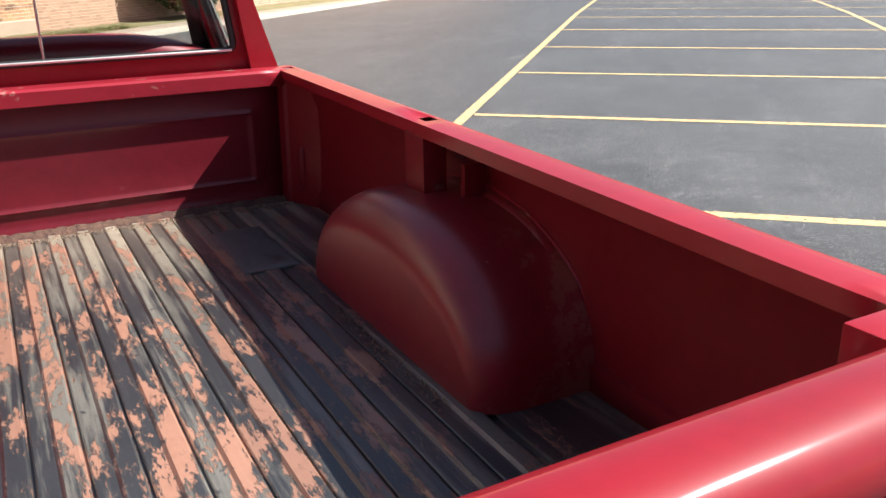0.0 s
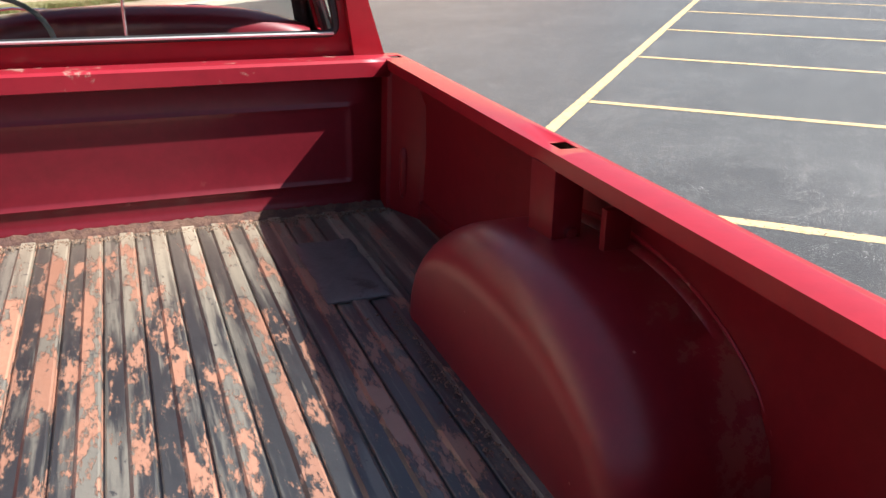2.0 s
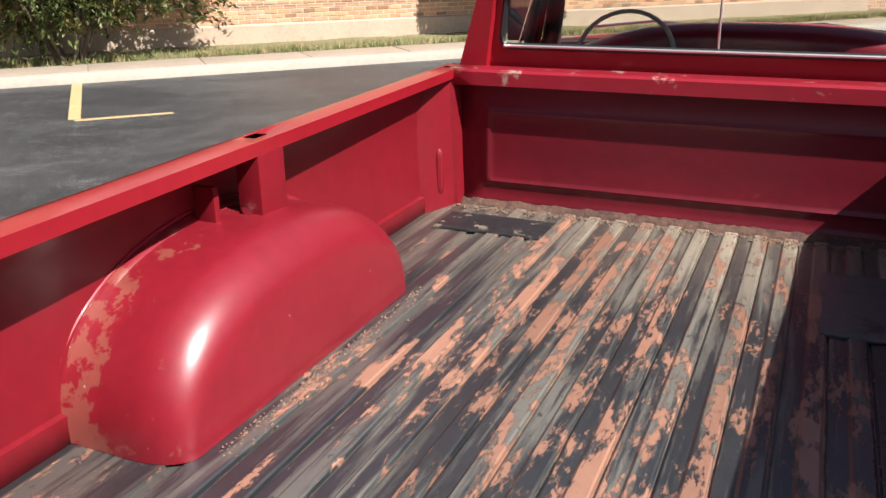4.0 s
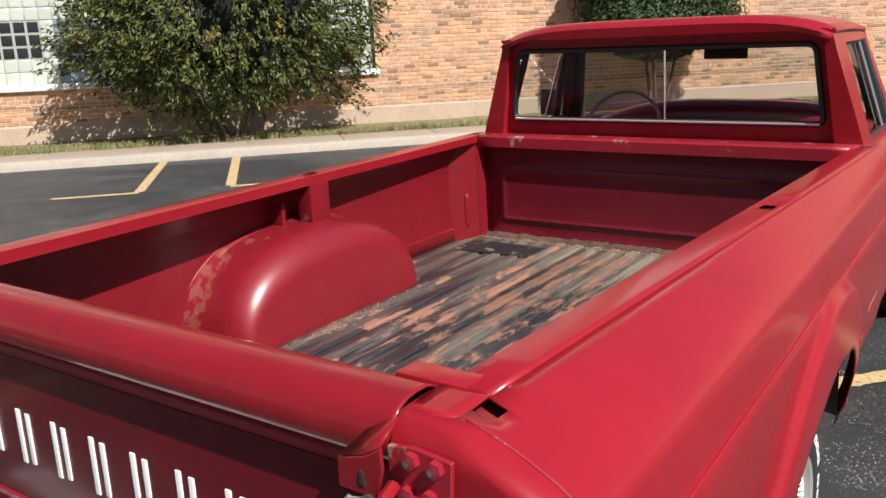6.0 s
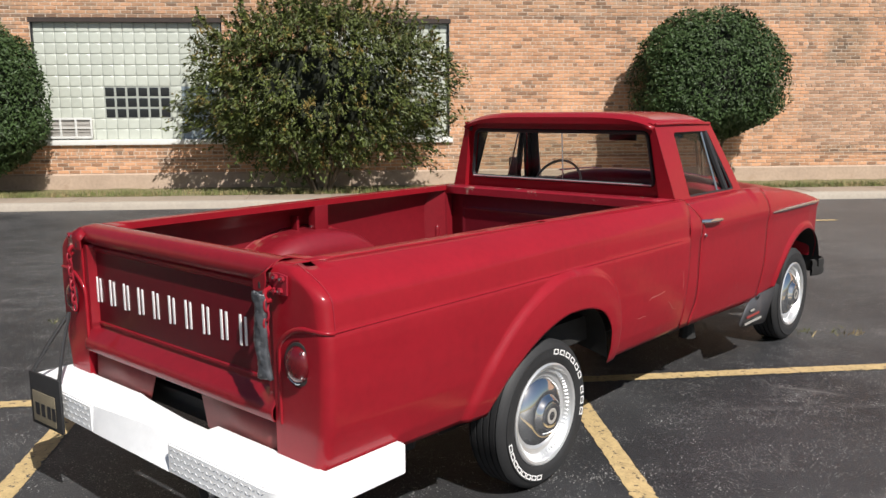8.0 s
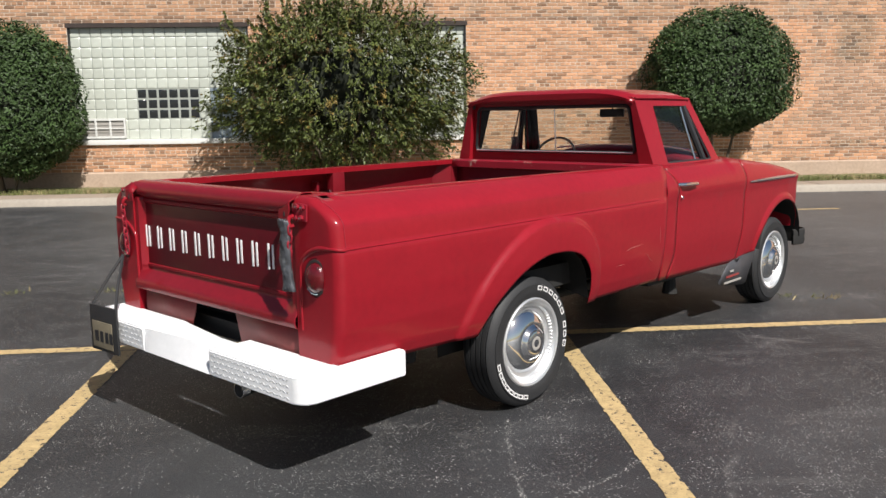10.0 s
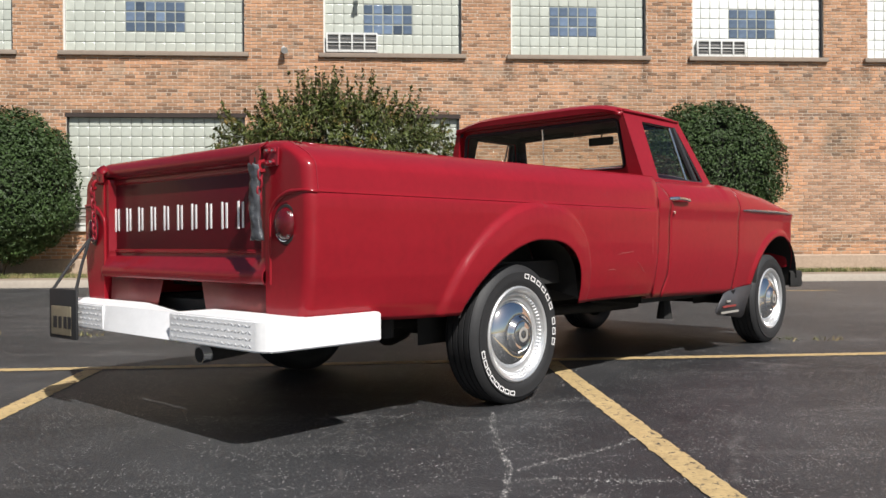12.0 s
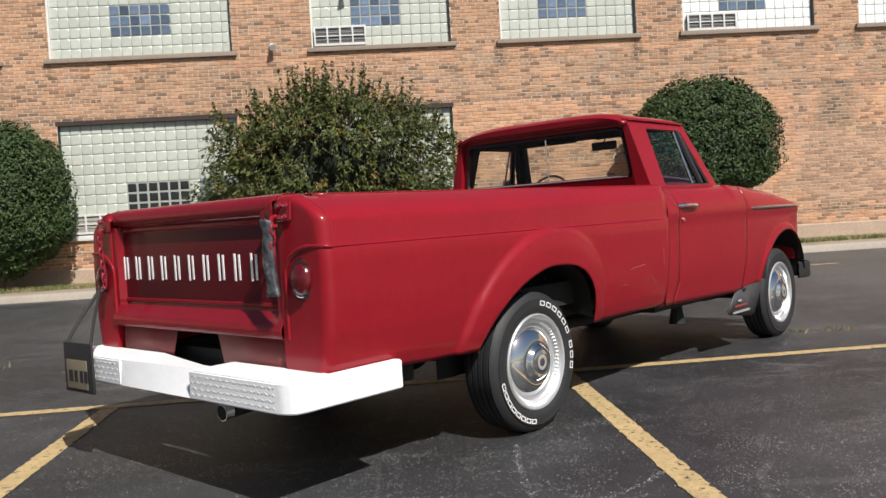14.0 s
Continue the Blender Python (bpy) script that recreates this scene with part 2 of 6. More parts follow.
GRILLE = mat("dark_grille", (0.10, 0.10, 0.10), rough=0.6)
LEAF = mat("shrub_leaf", (0.072, 0.090, 0.020), rough=0.5, spec=0.35, var=0.4, grain=3, blot=1.1, island="island", swing=(0.45, 1.4), second=(0.20, 0.135, 0.035), amount=0.44)
LEAFD = mat("clipped_leaf", (0.042, 0.074, 0.020), rough=0.55, spec=0.35, var=0.3, grain=3, blot=1.4, island="island")
BARK = mat("bark", (0.10, 0.075, 0.05), rough=0.9, var=0.3)
GRASS = mat("dry_grass", (0.155, 0.17, 0.055), rough=0.8, var=0.35, grain=8, blot=1.2, island="island", second=(0.33, 0.26, 0.13), amount=0.5)
SOIL = mat("soil_turf", (0.18, 0.16, 0.075), rough=0.95, var=0.35, grain=20, blot=1.5, bump=0.01, bump_scale=30)


def glass_material(name, tint=(0.92, 0.95, 0.94)):
    m = bpy.data.materials.new(name)
    m.use_nodes = True
    nt = m.node_tree
    nt.nodes.remove(nt.nodes["Principled BSDF"])
    g, t, x, fr = (nt.nodes.new("ShaderNode" + k) for k in ("BsdfGlossy", "BsdfTransparent", "MixShader", "LayerWeight"))
    g.inputs["Roughness"].default_value = 0.01
    t.inputs["Color"].default_value = (*tint, 1)
    fr.inputs["Blend"].default_value = 0.5
    gloss = nt.nodes.new("ShaderNodeMath")
    gloss.operation = "POWER"
    gloss.inputs[1].default_value = 5.0
    nt.links.new(fr.outputs["Facing"], gloss.inputs[0])
    low = nt.nodes.new("ShaderNodeMapRange")
    low.inputs["To Min"].default_value, low.inputs["To Max"].default_value = 0.05, 0.85
    nt.links.new(gloss.outputs[0], low.inputs["Value"])
    nt.links.new(low.outputs[0], x.inputs[0])
    nt.links.new(t.outputs[0], x.inputs[1])
    nt.links.new(g.outputs[0], x.inputs[2])
    nt.links.new(x.outputs[0], nt.nodes["Material Output"].inputs[0])
    return m


GLASS = glass_material("window_glass", (0.86, 0.89, 0.88))


def math_node(nt, op, a, b=None, clamp=False):
    n = nt.nodes.new("ShaderNodeMath")
    n.operation, n.use_clamp = op, clamp
    for i, v in enumerate((a, b)):
        if v is None:
            continue
        if isinstance(v, (int, float)):
            n.inputs[i].default_value = v
        else:
            nt.links.new(v, n.inputs[i])
    return n.outputs[0]


def asphalt_material():
    """Sealed dark asphalt: grey aggregate, pale specks, dusty patches, hairline cracks and soft tar shine."""
    m = bpy.data.materials.new("asphalt")
    m.use_nodes = True
    nt = m.node_tree
    b = nt.nodes["Principled BSDF"]
    co = nt.nodes.new("ShaderNodeTexCoord").outputs["Object"]

    def tex(kind, scale, **kw):
        n = nt.nodes.new("ShaderNodeTex" + kind)
        nt.links.new(co, n.inputs["Vector"])
        n.inputs["Scale"].default_value = scale
        for k, v in kw.items():
            n.inputs[k].default_value = v
        return n

    def ramp(v, lo, hi):
        n = nt.nodes.new("ShaderNodeMapRange")
        n.inputs["From Min"].default_value, n.inputs["From Max"].default_value = lo, hi
        nt.links.new(v, n.inputs["Value"])
        return n.outputs[0]

    def mix(f, a, c):
        n = nt.nodes.new("ShaderNodeMix")
        n.data_type = "RGBA"
        nt.links.new(f, n.inputs[0])
        for i, v in ((6, a), (7, c)):
            if isinstance(v, tuple):
                n.inputs[i].default_value = (*v, 1)
            else:
                nt.links.new(v, n.inputs[i])
        return n.outputs[2]

    grit = tex("Noise", 160, Detail=3.0)
    streak = nt.nodes.new("ShaderNodeTexNoise")
    smp = nt.nodes.new("ShaderNodeMapping")
    smp.inputs["Scale"].default_value = (0.35, 2.4, 1)
    nt.links.new(co, smp.inputs[0])
    nt.links.new(smp.outputs[0], streak.inputs["Vector"])
    streak.inputs["Scale"].default_value, streak.inputs["Detail"].default_value, streak.inputs["Roughness"].default_value = 1.3, 10.0, 0.75
    fleck = tex("Voronoi", 135)
    pick = nt.nodes.new("ShaderNodeSeparateColor")
    nt.links.new(fleck.outputs["Color"], pick.inputs[0])
    dust = tex("Noise", 0.55, Detail=7.0, Roughness=0.62)
    scuff = tex("Noise", 2.6, Detail=8.0, Roughness=0.7)
    speck = tex("Voronoi", 42)
    crack = nt.nodes.new("ShaderNodeTexVoronoi")
    crack.feature = "DISTANCE_TO_EDGE"
    warp = nt.nodes.new("ShaderNodeMix")
    warp.data_type = "VECTOR"
    warp.inputs[0].default_value = 0.12
    nt.links.new(co, warp.inputs[4])
    nt.links.new(tex("Noise", 1.4, Detail=5.0).outputs["Color"], warp.inputs[5])
    nt.links.new(warp.outputs[1], crack.inputs["Vector"])
    crack.inputs["Scale"].default_value = 0.32
    col = mix(ramp(grit.outputs[0], 0.30, 0.72), (0.006, 0.0063, 0.0075), (0.056, 0.057, 0.060))
    col = mix(ramp(dust.outputs[0], 0.45, 0.72), col, (0.066, 0.067, 0.069))
    col = mix(math_node(nt, "MULTIPLY", ramp(scuff.outputs[0], 0.60, 0.72), 0.55), col, (0.16, 0.155, 0.15))
    col = mix(math_node(nt, "MULTIPLY", ramp(streak.outputs[0], 0.56, 0.70), 0.38), col, (0.17, 0.165, 0.16))
    drift = tex("Noise", 3.7, Detail=6.0, Roughness=0.7)
    size = math_node(nt, "ADD", math_node(nt, "MULTIPLY", math_node(nt, "POWER", pick.outputs[1], 2.5), 0.40), 0.08)
    dot = math_node(nt, "LESS_THAN", fleck.outputs["Distance"], size)
    kept = math_node(nt, "LESS_THAN", math_node(nt, "ADD", pick.outputs[0], 0.12), math_node(nt, "ADD", ramp(drift.outputs[0], 0.44, 0.66), math_node(nt, "MULTIPLY", ramp(streak.outputs[0], 0.45, 0.62), 0.35)))
    flecks = math_node(nt, "MULTIPLY", dot, kept)
    col = mix(math_node(nt, "MULTIPLY", flecks, 0.8), col, (0.56, 0.55, 0.53))
    spots = math_node(nt, "MULTIPLY", ramp(speck.outputs["Distance"], 0.20, 0.12), ramp(scuff.outputs[0], 0.45, 0.58))
    col = mix(spots, col, (0.34, 0.33, 0.31))
    line = math_node(nt, "MULTIPLY", ramp(crack.outputs["Distance"], 0.004, 0.001), math_node(nt, "MULTIPLY", ramp(scuff.outputs[0], 0.48, 0.6), 0.35))
    col = mix(line, col, (0.22, 0.21, 0.20))
    # the outer stalls are mixed paler, in place of their low-angle glare
    far = nt.nodes.new("ShaderNodeSeparateXYZ")
    nt.links.new(co, far.inputs[0])
    glare = math_node(nt, "MULTIPLY", ramp(math_node(nt, "ADD", far.outputs[0], math_node(nt, "MULTIPLY", dust.outputs[0], 3.0)), 5.0, 8.5), 0.36)
    col = mix(glare, col, (0.135, 0.136, 0.134))
    nt.links.new(col, b.inputs["Base Color"])
    b.inputs["Roughness"].default_value = 0.5
    b.inputs["IOR"].default_value = 1.5
    b.inputs["Specular IOR Level"].default_value = 0.4
    bn = nt.nodes.new("ShaderNodeBump")
    bn.inputs["Distance"].default_value = 0.006
    bn.inputs["Strength"].default_value = 1.0
    nt.links.new(tex("Noise", 120, Detail=6.0, Roughness=0.75).outputs[0], bn.inputs["Height"])
    nt.links.new(bn.outputs[0], b.inputs["Normal"])
    return m


def line_material():
    """Yellowed parking-lot paint, worn through at the edges."""
    m = mat("line_paint", (0.50, 0.365, 0.175), rough=0.75, var=0.28, grain=60, blot=13, second=(0.07, 0.065, 0.06), amount=0.435, bump=0.002, bump_scale=60)
    return m


def bed_floor_material():
    """Black bed paint worn to orange primer and grey-tan unpainted boards, in streaks along the planks."""
    m = bpy.data.materials.new("worn_bed_plank")
    m.use_nodes = True
    nt = m.node_tree
    b = nt.nodes["Principled BSDF"]
    co = nt.nodes.new("ShaderNodeTexCoord").outputs["Object"]
    seed = math_node(nt, "MULTIPLY", nt.nodes.new("ShaderNodeObjectInfo").outputs["Random"], 0.22)

    def noise_tex(scale, stretch, detail=8.0, rough=0.65, off=0.0):
        mp = nt.nodes.new("ShaderNodeMapping")
        mp.inputs["Scale"].default_value = stretch
        mp.inputs["Location"].default_value = (off, off, 0)
        nt.links.new(co, mp.inputs[0])
        n = nt.nodes.new("ShaderNodeTexNoise")
        n.noise_dimensions = "4D"
        n.inputs["Scale"].default_value, n.inputs["Detail"].default_value, n.inputs["Roughness"].default_value = scale, detail, rough
        nt.links.new(mp.outputs[0], n.inputs["Vector"])
        nt.links.new(seed, n.inputs["W"])
        return n.outputs[0]

    def ramp(v, lo, hi):
        n = nt.nodes.new("ShaderNodeMapRange")
        n.inputs["From Min"].default_value, n.inputs["From Max"].default_value = lo, hi
        nt.links.new(v, n.inputs["Value"])
        return n.outputs[0]

    def mix(f, a, c):
        n = nt.nodes.new("ShaderNodeMix")
        n.data_type = "RGBA"
        nt.links.new(f, n.inputs[0])
        for i, v in ((6, a), (7, c)):
            if isinstance(v, tuple):
                n.inputs[i].default_value = (*v, 1)
            else:
                nt.links.new(v, n.inputs[i])
        return n.outputs[2]

    chip = noise_tex(9.0, (1.9, 0.55, 1), 15, 0.78)
    grey = noise_tex(6.0, (2.4, 0.22, 1), 8, 0.62, 4.0)
    fine = noise_tex(70.0, (1, 0.25, 1), 4)
    crust = noise_tex(55.0, (1, 0.8, 1), 6, 0.7, 6.0)
    place = noise_tex(1.5, (1, 1, 1), 3, 0.55, 9.0)
    sep = nt.nodes.new("ShaderNodeSeparateXYZ")
    nt.links.new(co, sep.inputs[0])
    # the raised half of each rib wears first
    rib = math_node(nt, "FRACT", math_node(nt, "ADD", math_node(nt, "DIVIDE", math_node(nt, "SUBTRACT", sep.outputs[0], 0.0474), 0.0868), 10.5))
    high = ramp(rib, 0.47, 0.53)
    chip = math_node(nt, "ADD", chip, math_node(nt, "MULTIPLY", math_node(nt, "SUBTRACT", place, 0.5), 0.36))
    chip = math_node(nt, "ADD", chip, math_node(nt, "MULTIPLY", math_node(nt, "SUBTRACT", high, 0.5), 0.05))
    streaks = noise_tex(34.0, (1.5, 0.07, 1), 6, 0.7, 3.0)
    grey = math_node(nt, "ADD", math_node(nt, "MULTIPLY", grey, 0.6), math_node(nt, "MULTIPLY", streaks, 0.4))
    front = ramp(math_node(nt, "ADD", sep.outputs[1], math_node(nt, "MULTIPLY", grey, 1.6)), 2.45, 3.25)
    scratch = noise_tex(38.0, (2.6, 0.10, 1), 5, 0.7, 2.0)
    side = math_node(nt, "ADD", ramp(sep.outputs[0], 0.42, 0.56), ramp(sep.outputs[0], -0.30, -0.50))
    chip = math_node(nt, "SUBTRACT", chip, math_node(nt, "MULTIPLY", side, 0.045))
    # heaviest wear in the middle of the rear half, where loads were dragged in
    gx2 = math_node(nt, "POWER", math_node(nt, "ABSOLUTE", math_node(nt, "DIVIDE", math_node(nt, "SUBTRACT", sep.outputs[0], 0.08), 0.42)), 2.0)
    gy2 = math_node(nt, "POWER", math_node(nt, "ABSOLUTE", math_node(nt, "DIVIDE", math_node(nt, "SUBTRACT", sep.outputs[1], 0.55), 0.75)), 2.0)
    drag = ramp(math_node(nt, "ADD", gx2, gy2), 1.0, 0.2)
    chip = math_node(nt, "ADD", chip, math_node(nt, "MULTIPLY", drag, 0.055))
    col = mix(fine, (0.009, 0.010, 0.012), (0.036, 0.037, 0.039))
    col = mix(ramp(math_node(nt, "ADD", grey, math_node(nt, "MULTIPLY", high, 0.04)), 0.50, 0.575), col, (0.140, 0.132, 0.112))
    col = mix(math_node(nt, "MULTIPLY", math_node(nt, "MULTIPLY", front, ramp(high, -0.5, 1.0)), 0.7), col, (0.37, 0.31, 0.225))
    col = mix(math_node(nt, "MULTIPLY", ramp(scratch, 0.60, 0.70), 0.4), col, (0.30, 0.27, 0.22))
    kept = math_node(nt, "MULTIPLY", ramp(math_node(nt, "ADD", sep.outputs[0], math_node(nt, "MULTIPLY", grey, 0.5)), 0.10, -0.15), 0.5)
    col = mix(kept, col, (0.015, 0.015, 0.018))
    orange = mix(crust, (0.23, 0.110, 0.072), (0.38, 0.195, 0.130))
    orange = mix(math_node(nt, "MULTIPLY", ramp(scratch, 0.56, 0.72), 0.6), orange, (0.34, 0.20, 0.14))
    worn = ramp(chip, 0.528, 0.537)
    col = mix(math_node(nt, "MULTIPLY", ramp(chip, 0.515, 0.532), 0.5), col, (0.22, 0.17, 0.13))
    col = mix(worn, col, orange)
    left = math_node(nt, "MULTIPLY", ramp(crust, 0.60, 0.63), ramp(chip, 0.64, 0.55))
    col = mix(left, col, (0.026, 0.026, 0.028))
    dust = math_node(nt, "MULTIPLY", ramp(crust, 0.66, 0.72), 0.45)
    col = mix(dust, col, (0.42, 0.38, 0.32))
    tone = nt.nodes.new("ShaderNodeMix")
    tone.data_type, tone.blend_type = "RGBA", "MULTIPLY"
    tone.inputs[0].default_value = 1.0
    nt.links.new(col, tone.inputs[6])
    nt.links.new(math_node(nt, "ADD", math_node(nt, "MULTIPLY", seed, 1.8), 0.82), tone.inputs[7])
    col = tone.outputs[2]
    nt.links.new(col, b.inputs["Base Color"])
    b.inputs["Roughness"].default_value = 0.42
    b.inputs["Specular IOR Level"].default_value = 1.0
    b.inputs["Coat Weight"].default_value = 0.4
    b.inputs["Coat Roughness"].default_value = 0.4
    bn = nt.nodes.new("ShaderNodeBump")
    bn.inputs["Distance"].default_value = 0.002
    nt.links.new(math_node(nt, "SUBTRACT", math_node(nt, "MULTIPLY", crust, 0.5), worn), bn.inputs["Height"])
    nt.links.new(bn.outputs[0], b.inputs["Normal"])
    return m


ASPHALT, LINE, BED = asphalt_material(), line_material(), bed_floor_material()


def brick_far_material():
    m = bpy.data.materials.new("far_brick")
    m.use_nodes = True
    nt = m.node_tree
    b = nt.nodes["Principled BSDF"]
    mp = nt.nodes.new("ShaderNodeMapping")
    mp.inputs["Rotation"].default_value = (radians(-90), 0, 0)
    nt.links.new(nt.nodes.new("ShaderNodeTexCoord").outputs["Object"], mp.inputs[0])
    t = nt.nodes.new("ShaderNodeTexBrick")
    nt.links.new(mp.outputs[0], t.inputs["Vector"])
    t.inputs["Scale"].default_value = 1.0
    t.inputs["Brick Width"].default_value, t.inputs["Row Height"].default_value, t.inputs["Mortar Size"].default_value = 0.21, 0.071, 0.006
    t.inputs["Color1"].default_value, t.inputs["Color2"].default_value, t.inputs["Mortar"].default_value = (0.50, 0.29, 0.19, 1), (0.36, 0.20, 0.13, 1), (0.50, 0.42, 0.33, 1)
    nt.links.new(t.outputs[0], b.inputs["Base Color"])
    b.inputs["Roughness"].default_value = 0.92
    return m


FARBRICK = brick_far_material()


# ---------------------------------------------------------------- mesh helpers
def sharpen(bm, degrees=32):
    lim = radians(degrees)
    for f in bm.faces:
        f.smooth = True
    for e in bm.edges:
        if len(e.link_faces) == 2 and e.calc_face_angle(0.0) > lim:
            e.smooth = False


def mesh_of(name, bm, material, angle=32):
    bm.normal_update()
    sharpen(bm, angle)
    me = bpy.data.meshes.new(name)
    bm.to_mesh(me)
    bm.free()
    me.materials.append(material)
    return me


def part(name, bm, material, parent=None, label="", angle=32, thick=0.0, at=None):
    """Links a bmesh as one mesh object, under a parent where one is given."""
    ob = new(name, mesh_of(name, bm, material, angle))
    if parent:
        ob.parent = parent
    if at is not None:
        ob.matrix_basis = at
    if thick:
        mod = ob.modifiers.new("sheet", "SOLIDIFY")
        mod.thickness, mod.offset = thick, -1.0
    if label:
        tagged(ob, label)
    return ob


def box(bm, x0, x1, y0, y1, z0, z1, bevel=0.0):
    vs = [bm.verts.new((x, y, z)) for x in (x0, x1) for y in (y0, y1) for z in (z0, z1)]
    fs = [bm.faces.new([vs[i] for i in q]) for q in ((0, 1, 3, 2), (4, 6, 7, 5), (0, 4, 5, 1), (2, 3, 7, 6), (0, 2, 6, 4), (1, 5, 7, 3))]
    if bevel:
        bmesh.ops.bevel(bm, geom=list({e for f in fs for e in f.edges}), offset=bevel, segments=2, affect="EDGES", profile=0.6)
    return bm


def block(x0, x1, y0, y1, z0, z1, bevel=0.0):
    return box(bmesh.new(), x0, x1, y0, y1, z0, z1, bevel)


def grid(rows, closed=False, bm=None, flip=False):
    """A skin over rows of points of equal length."""
    bm = bm or bmesh.new()
    vs = [[bm.verts.new(p) for p in r] for r in rows]
    n = len(vs[0])
    for a, c in zip(vs, vs[1:]):
        for i in range(n if closed else n - 1):
            q = [a[i], a[(i + 1) % n], c[(i + 1) % n], c[i]]
            bm.faces.new(q[::-1] if flip else q)
    return bm


def tube(points, radius, sides=10, bm=None, caps=True):
    """A round bar along points."""
    pts = [Vector(p) for p in points]
    rad = radius if isinstance(radius, (list, tuple)) else [radius] * len(pts)
    rows, up = [], None
    for i, p in enumerate(pts):
        d = (pts[min(i + 1, len(pts) - 1)] - pts[max(i - 1, 0)]).normalized()
        if up is None:
            up = d.orthogonal().normalized()
        up = (up - d * up.dot(d)).normalized()
        side = d.cross(up)
        rows.append([p + rad[i] * (math.cos(a) * up + math.sin(a) * side) for a in (2 * math.pi * k / sides for k in range(sides))])
    bm = grid(rows, True, bm)
    if caps:
        bm.verts.ensure_lookup_table()
        k = len(bm.verts) - len(rows) * sides
        bm.faces.new([bm.verts[k + i] for i in range(sides)][::-1])
        bm.faces.new([bm.verts[len(bm.verts) - sides + i] for i in range(sides)])
    return bm


def lathe(profile, steps=48, axis="x"):
    """A turned form from (along, radius) points, round the x axis."""
    rows = []
    for k in range(steps):
        a = 2 * math.pi * k / steps
        rows.append([(x, r * math.cos(a), r * math.sin(a)) for x, r in profile])
    rows.append(rows[0])
    bm = grid(rows)
    bmesh.ops.remove_doubles(bm, verts=bm.verts, dist=1e-5)
    bmesh.ops.recalc_face_normals(bm, faces=bm.faces)
    return bm


def mirrored(bm):
    """The same mesh on the other side of the truck."""
    other = bm.copy()
    for v in other.verts:
        v.co.x = -v.co.x
    bmesh.ops.reverse_faces(other, faces=other.faces)
    return other


def both(name, bm, material, parent, **kw):
    other = mirrored(bm)
    return part(name, bm, material, parent, **kw), part(name, other, material, parent, **kw)


def smooth01(t):
    t = min(1.0, max(0.0, t))
    return t * t * (3 - 2 * t)


def lerp(a, b, t):
    return a + (b - a) * t


def along(table, v):
    """Smooth reading of a small table of (v, value)."""
    for (a, x), (b, y) in zip(table, table[1:]):
        if v <= b:
            return lerp(x, y, min(1, max(0, (v - a) / (b - a))))
    return table[-1][1]


def frange(a, b, n):
    return [a + (b - a) * i / n for i in range(n + 1)]


# ---------------------------------------------------------------- site: lot, kerb, wall
SITE = pose(0, 0, 0, 0, 0, 46.5)
LOT = pose(0, 0, 0, 0, 0, 46.0)
KERB_Y, WALK_Y, WALL_Y = 11.42, 12.4, 13.7


def place(ob, m):
    ob.matrix_basis = m
    return ob


def lie(x, y):
    """The lot's height: level by the building, with a gentle fall towards it from the far stalls."""
    return 0.0155 * min(16.0, max(0.0, x - 4.7)) * smooth01((7.0 - y) / 5.0)


GX = [-300, -60, *frange(-20, 3, 6), *frange(4, 22, 18), 30, 60, 300]
GY = [-300, -60, -30, -20, *frange(-14, 8, 22), 12, 60, 300]
ground = tagged(part("ground", grid([[(x, y, lie(x, y)) for x in GX] for y in GY]), ASPHALT, angle=89, at=pose(0, 0, 0, 0, 0, 46.0)), "dark sealed asphalt of a car park", "ground", kind="structure")


def painted_line(x0, x1, y0, y1, slant=0.0):
    """A worn painted stripe with ragged edges."""
    rnd = random.Random(int(x0 * 31 + y0 * 77))
    lng = max(x1 - x0, y1 - y0)
    n = max(4, int(lng / 0.025))
    rows = []
    for i in range(n + 1):
        t = i / n
        j = [rnd.uniform(-0.003, 0.003) + (rnd.uniform(-0.012, 0.004) if rnd.random() < 0.18 else 0) for _ in range(2)]
        if x1 - x0 > y1 - y0:
            x = lerp(x0, x1, t)
            d = slant * x
            rows.append([(x, y0 + d + j[0], 0.004 + lie(x, y0 + d)), (x, y1 + d + j[1], 0.004 + lie(x, y1 + d))])
        else:
            y = lerp(y0, y1, t)
            d = slant * y
            rows.append([(x0 + d + j[0], y, 0.004 + lie(x0 + d, y)), (x1 + d + j[1], y, 0.004 + lie(x1 + d, y))])
    bm = grid(rows)
    for f in bm.faces:
        f.normal_update()
        if f.normal.z < 0:
            f.normal_flip()
    ob = place(part("parking_line", bm, LINE), LOT)
    return tagged(ob, "worn yellowed paint stripe on the asphalt", "parking line", "parking lines", "structure")


STALL, SPINE = 2.94, 1.69
painted_line(-24, 34, 1.53 - 0.055, 1.53 + 0.055, 0.036)
painted_line(-24, 34, SPINE - 5.44 - 0.055, SPINE - 5.44 + 0.055)
for k in range(-4, 12):
    x = 1.86 + STALL * k + (0.14 if k == -1 else 0)
    painted_line(x - 0.055, x + 0.055, SPINE - 10.8, 1.46 + 0.036 * x, -0.04 if k == -1 else 0.0)
for x, s in ((-0.25, 1), (-1.3, -1), (6.7, 1), (5.6, -1)):
    painted_line(x - 0.06, x + 0.06, 8.72, KERB_Y - 0.05)
    painted_line(min(x, x + s * 0.95), max(x, x + s * 0.95), 8.60, 8.71)


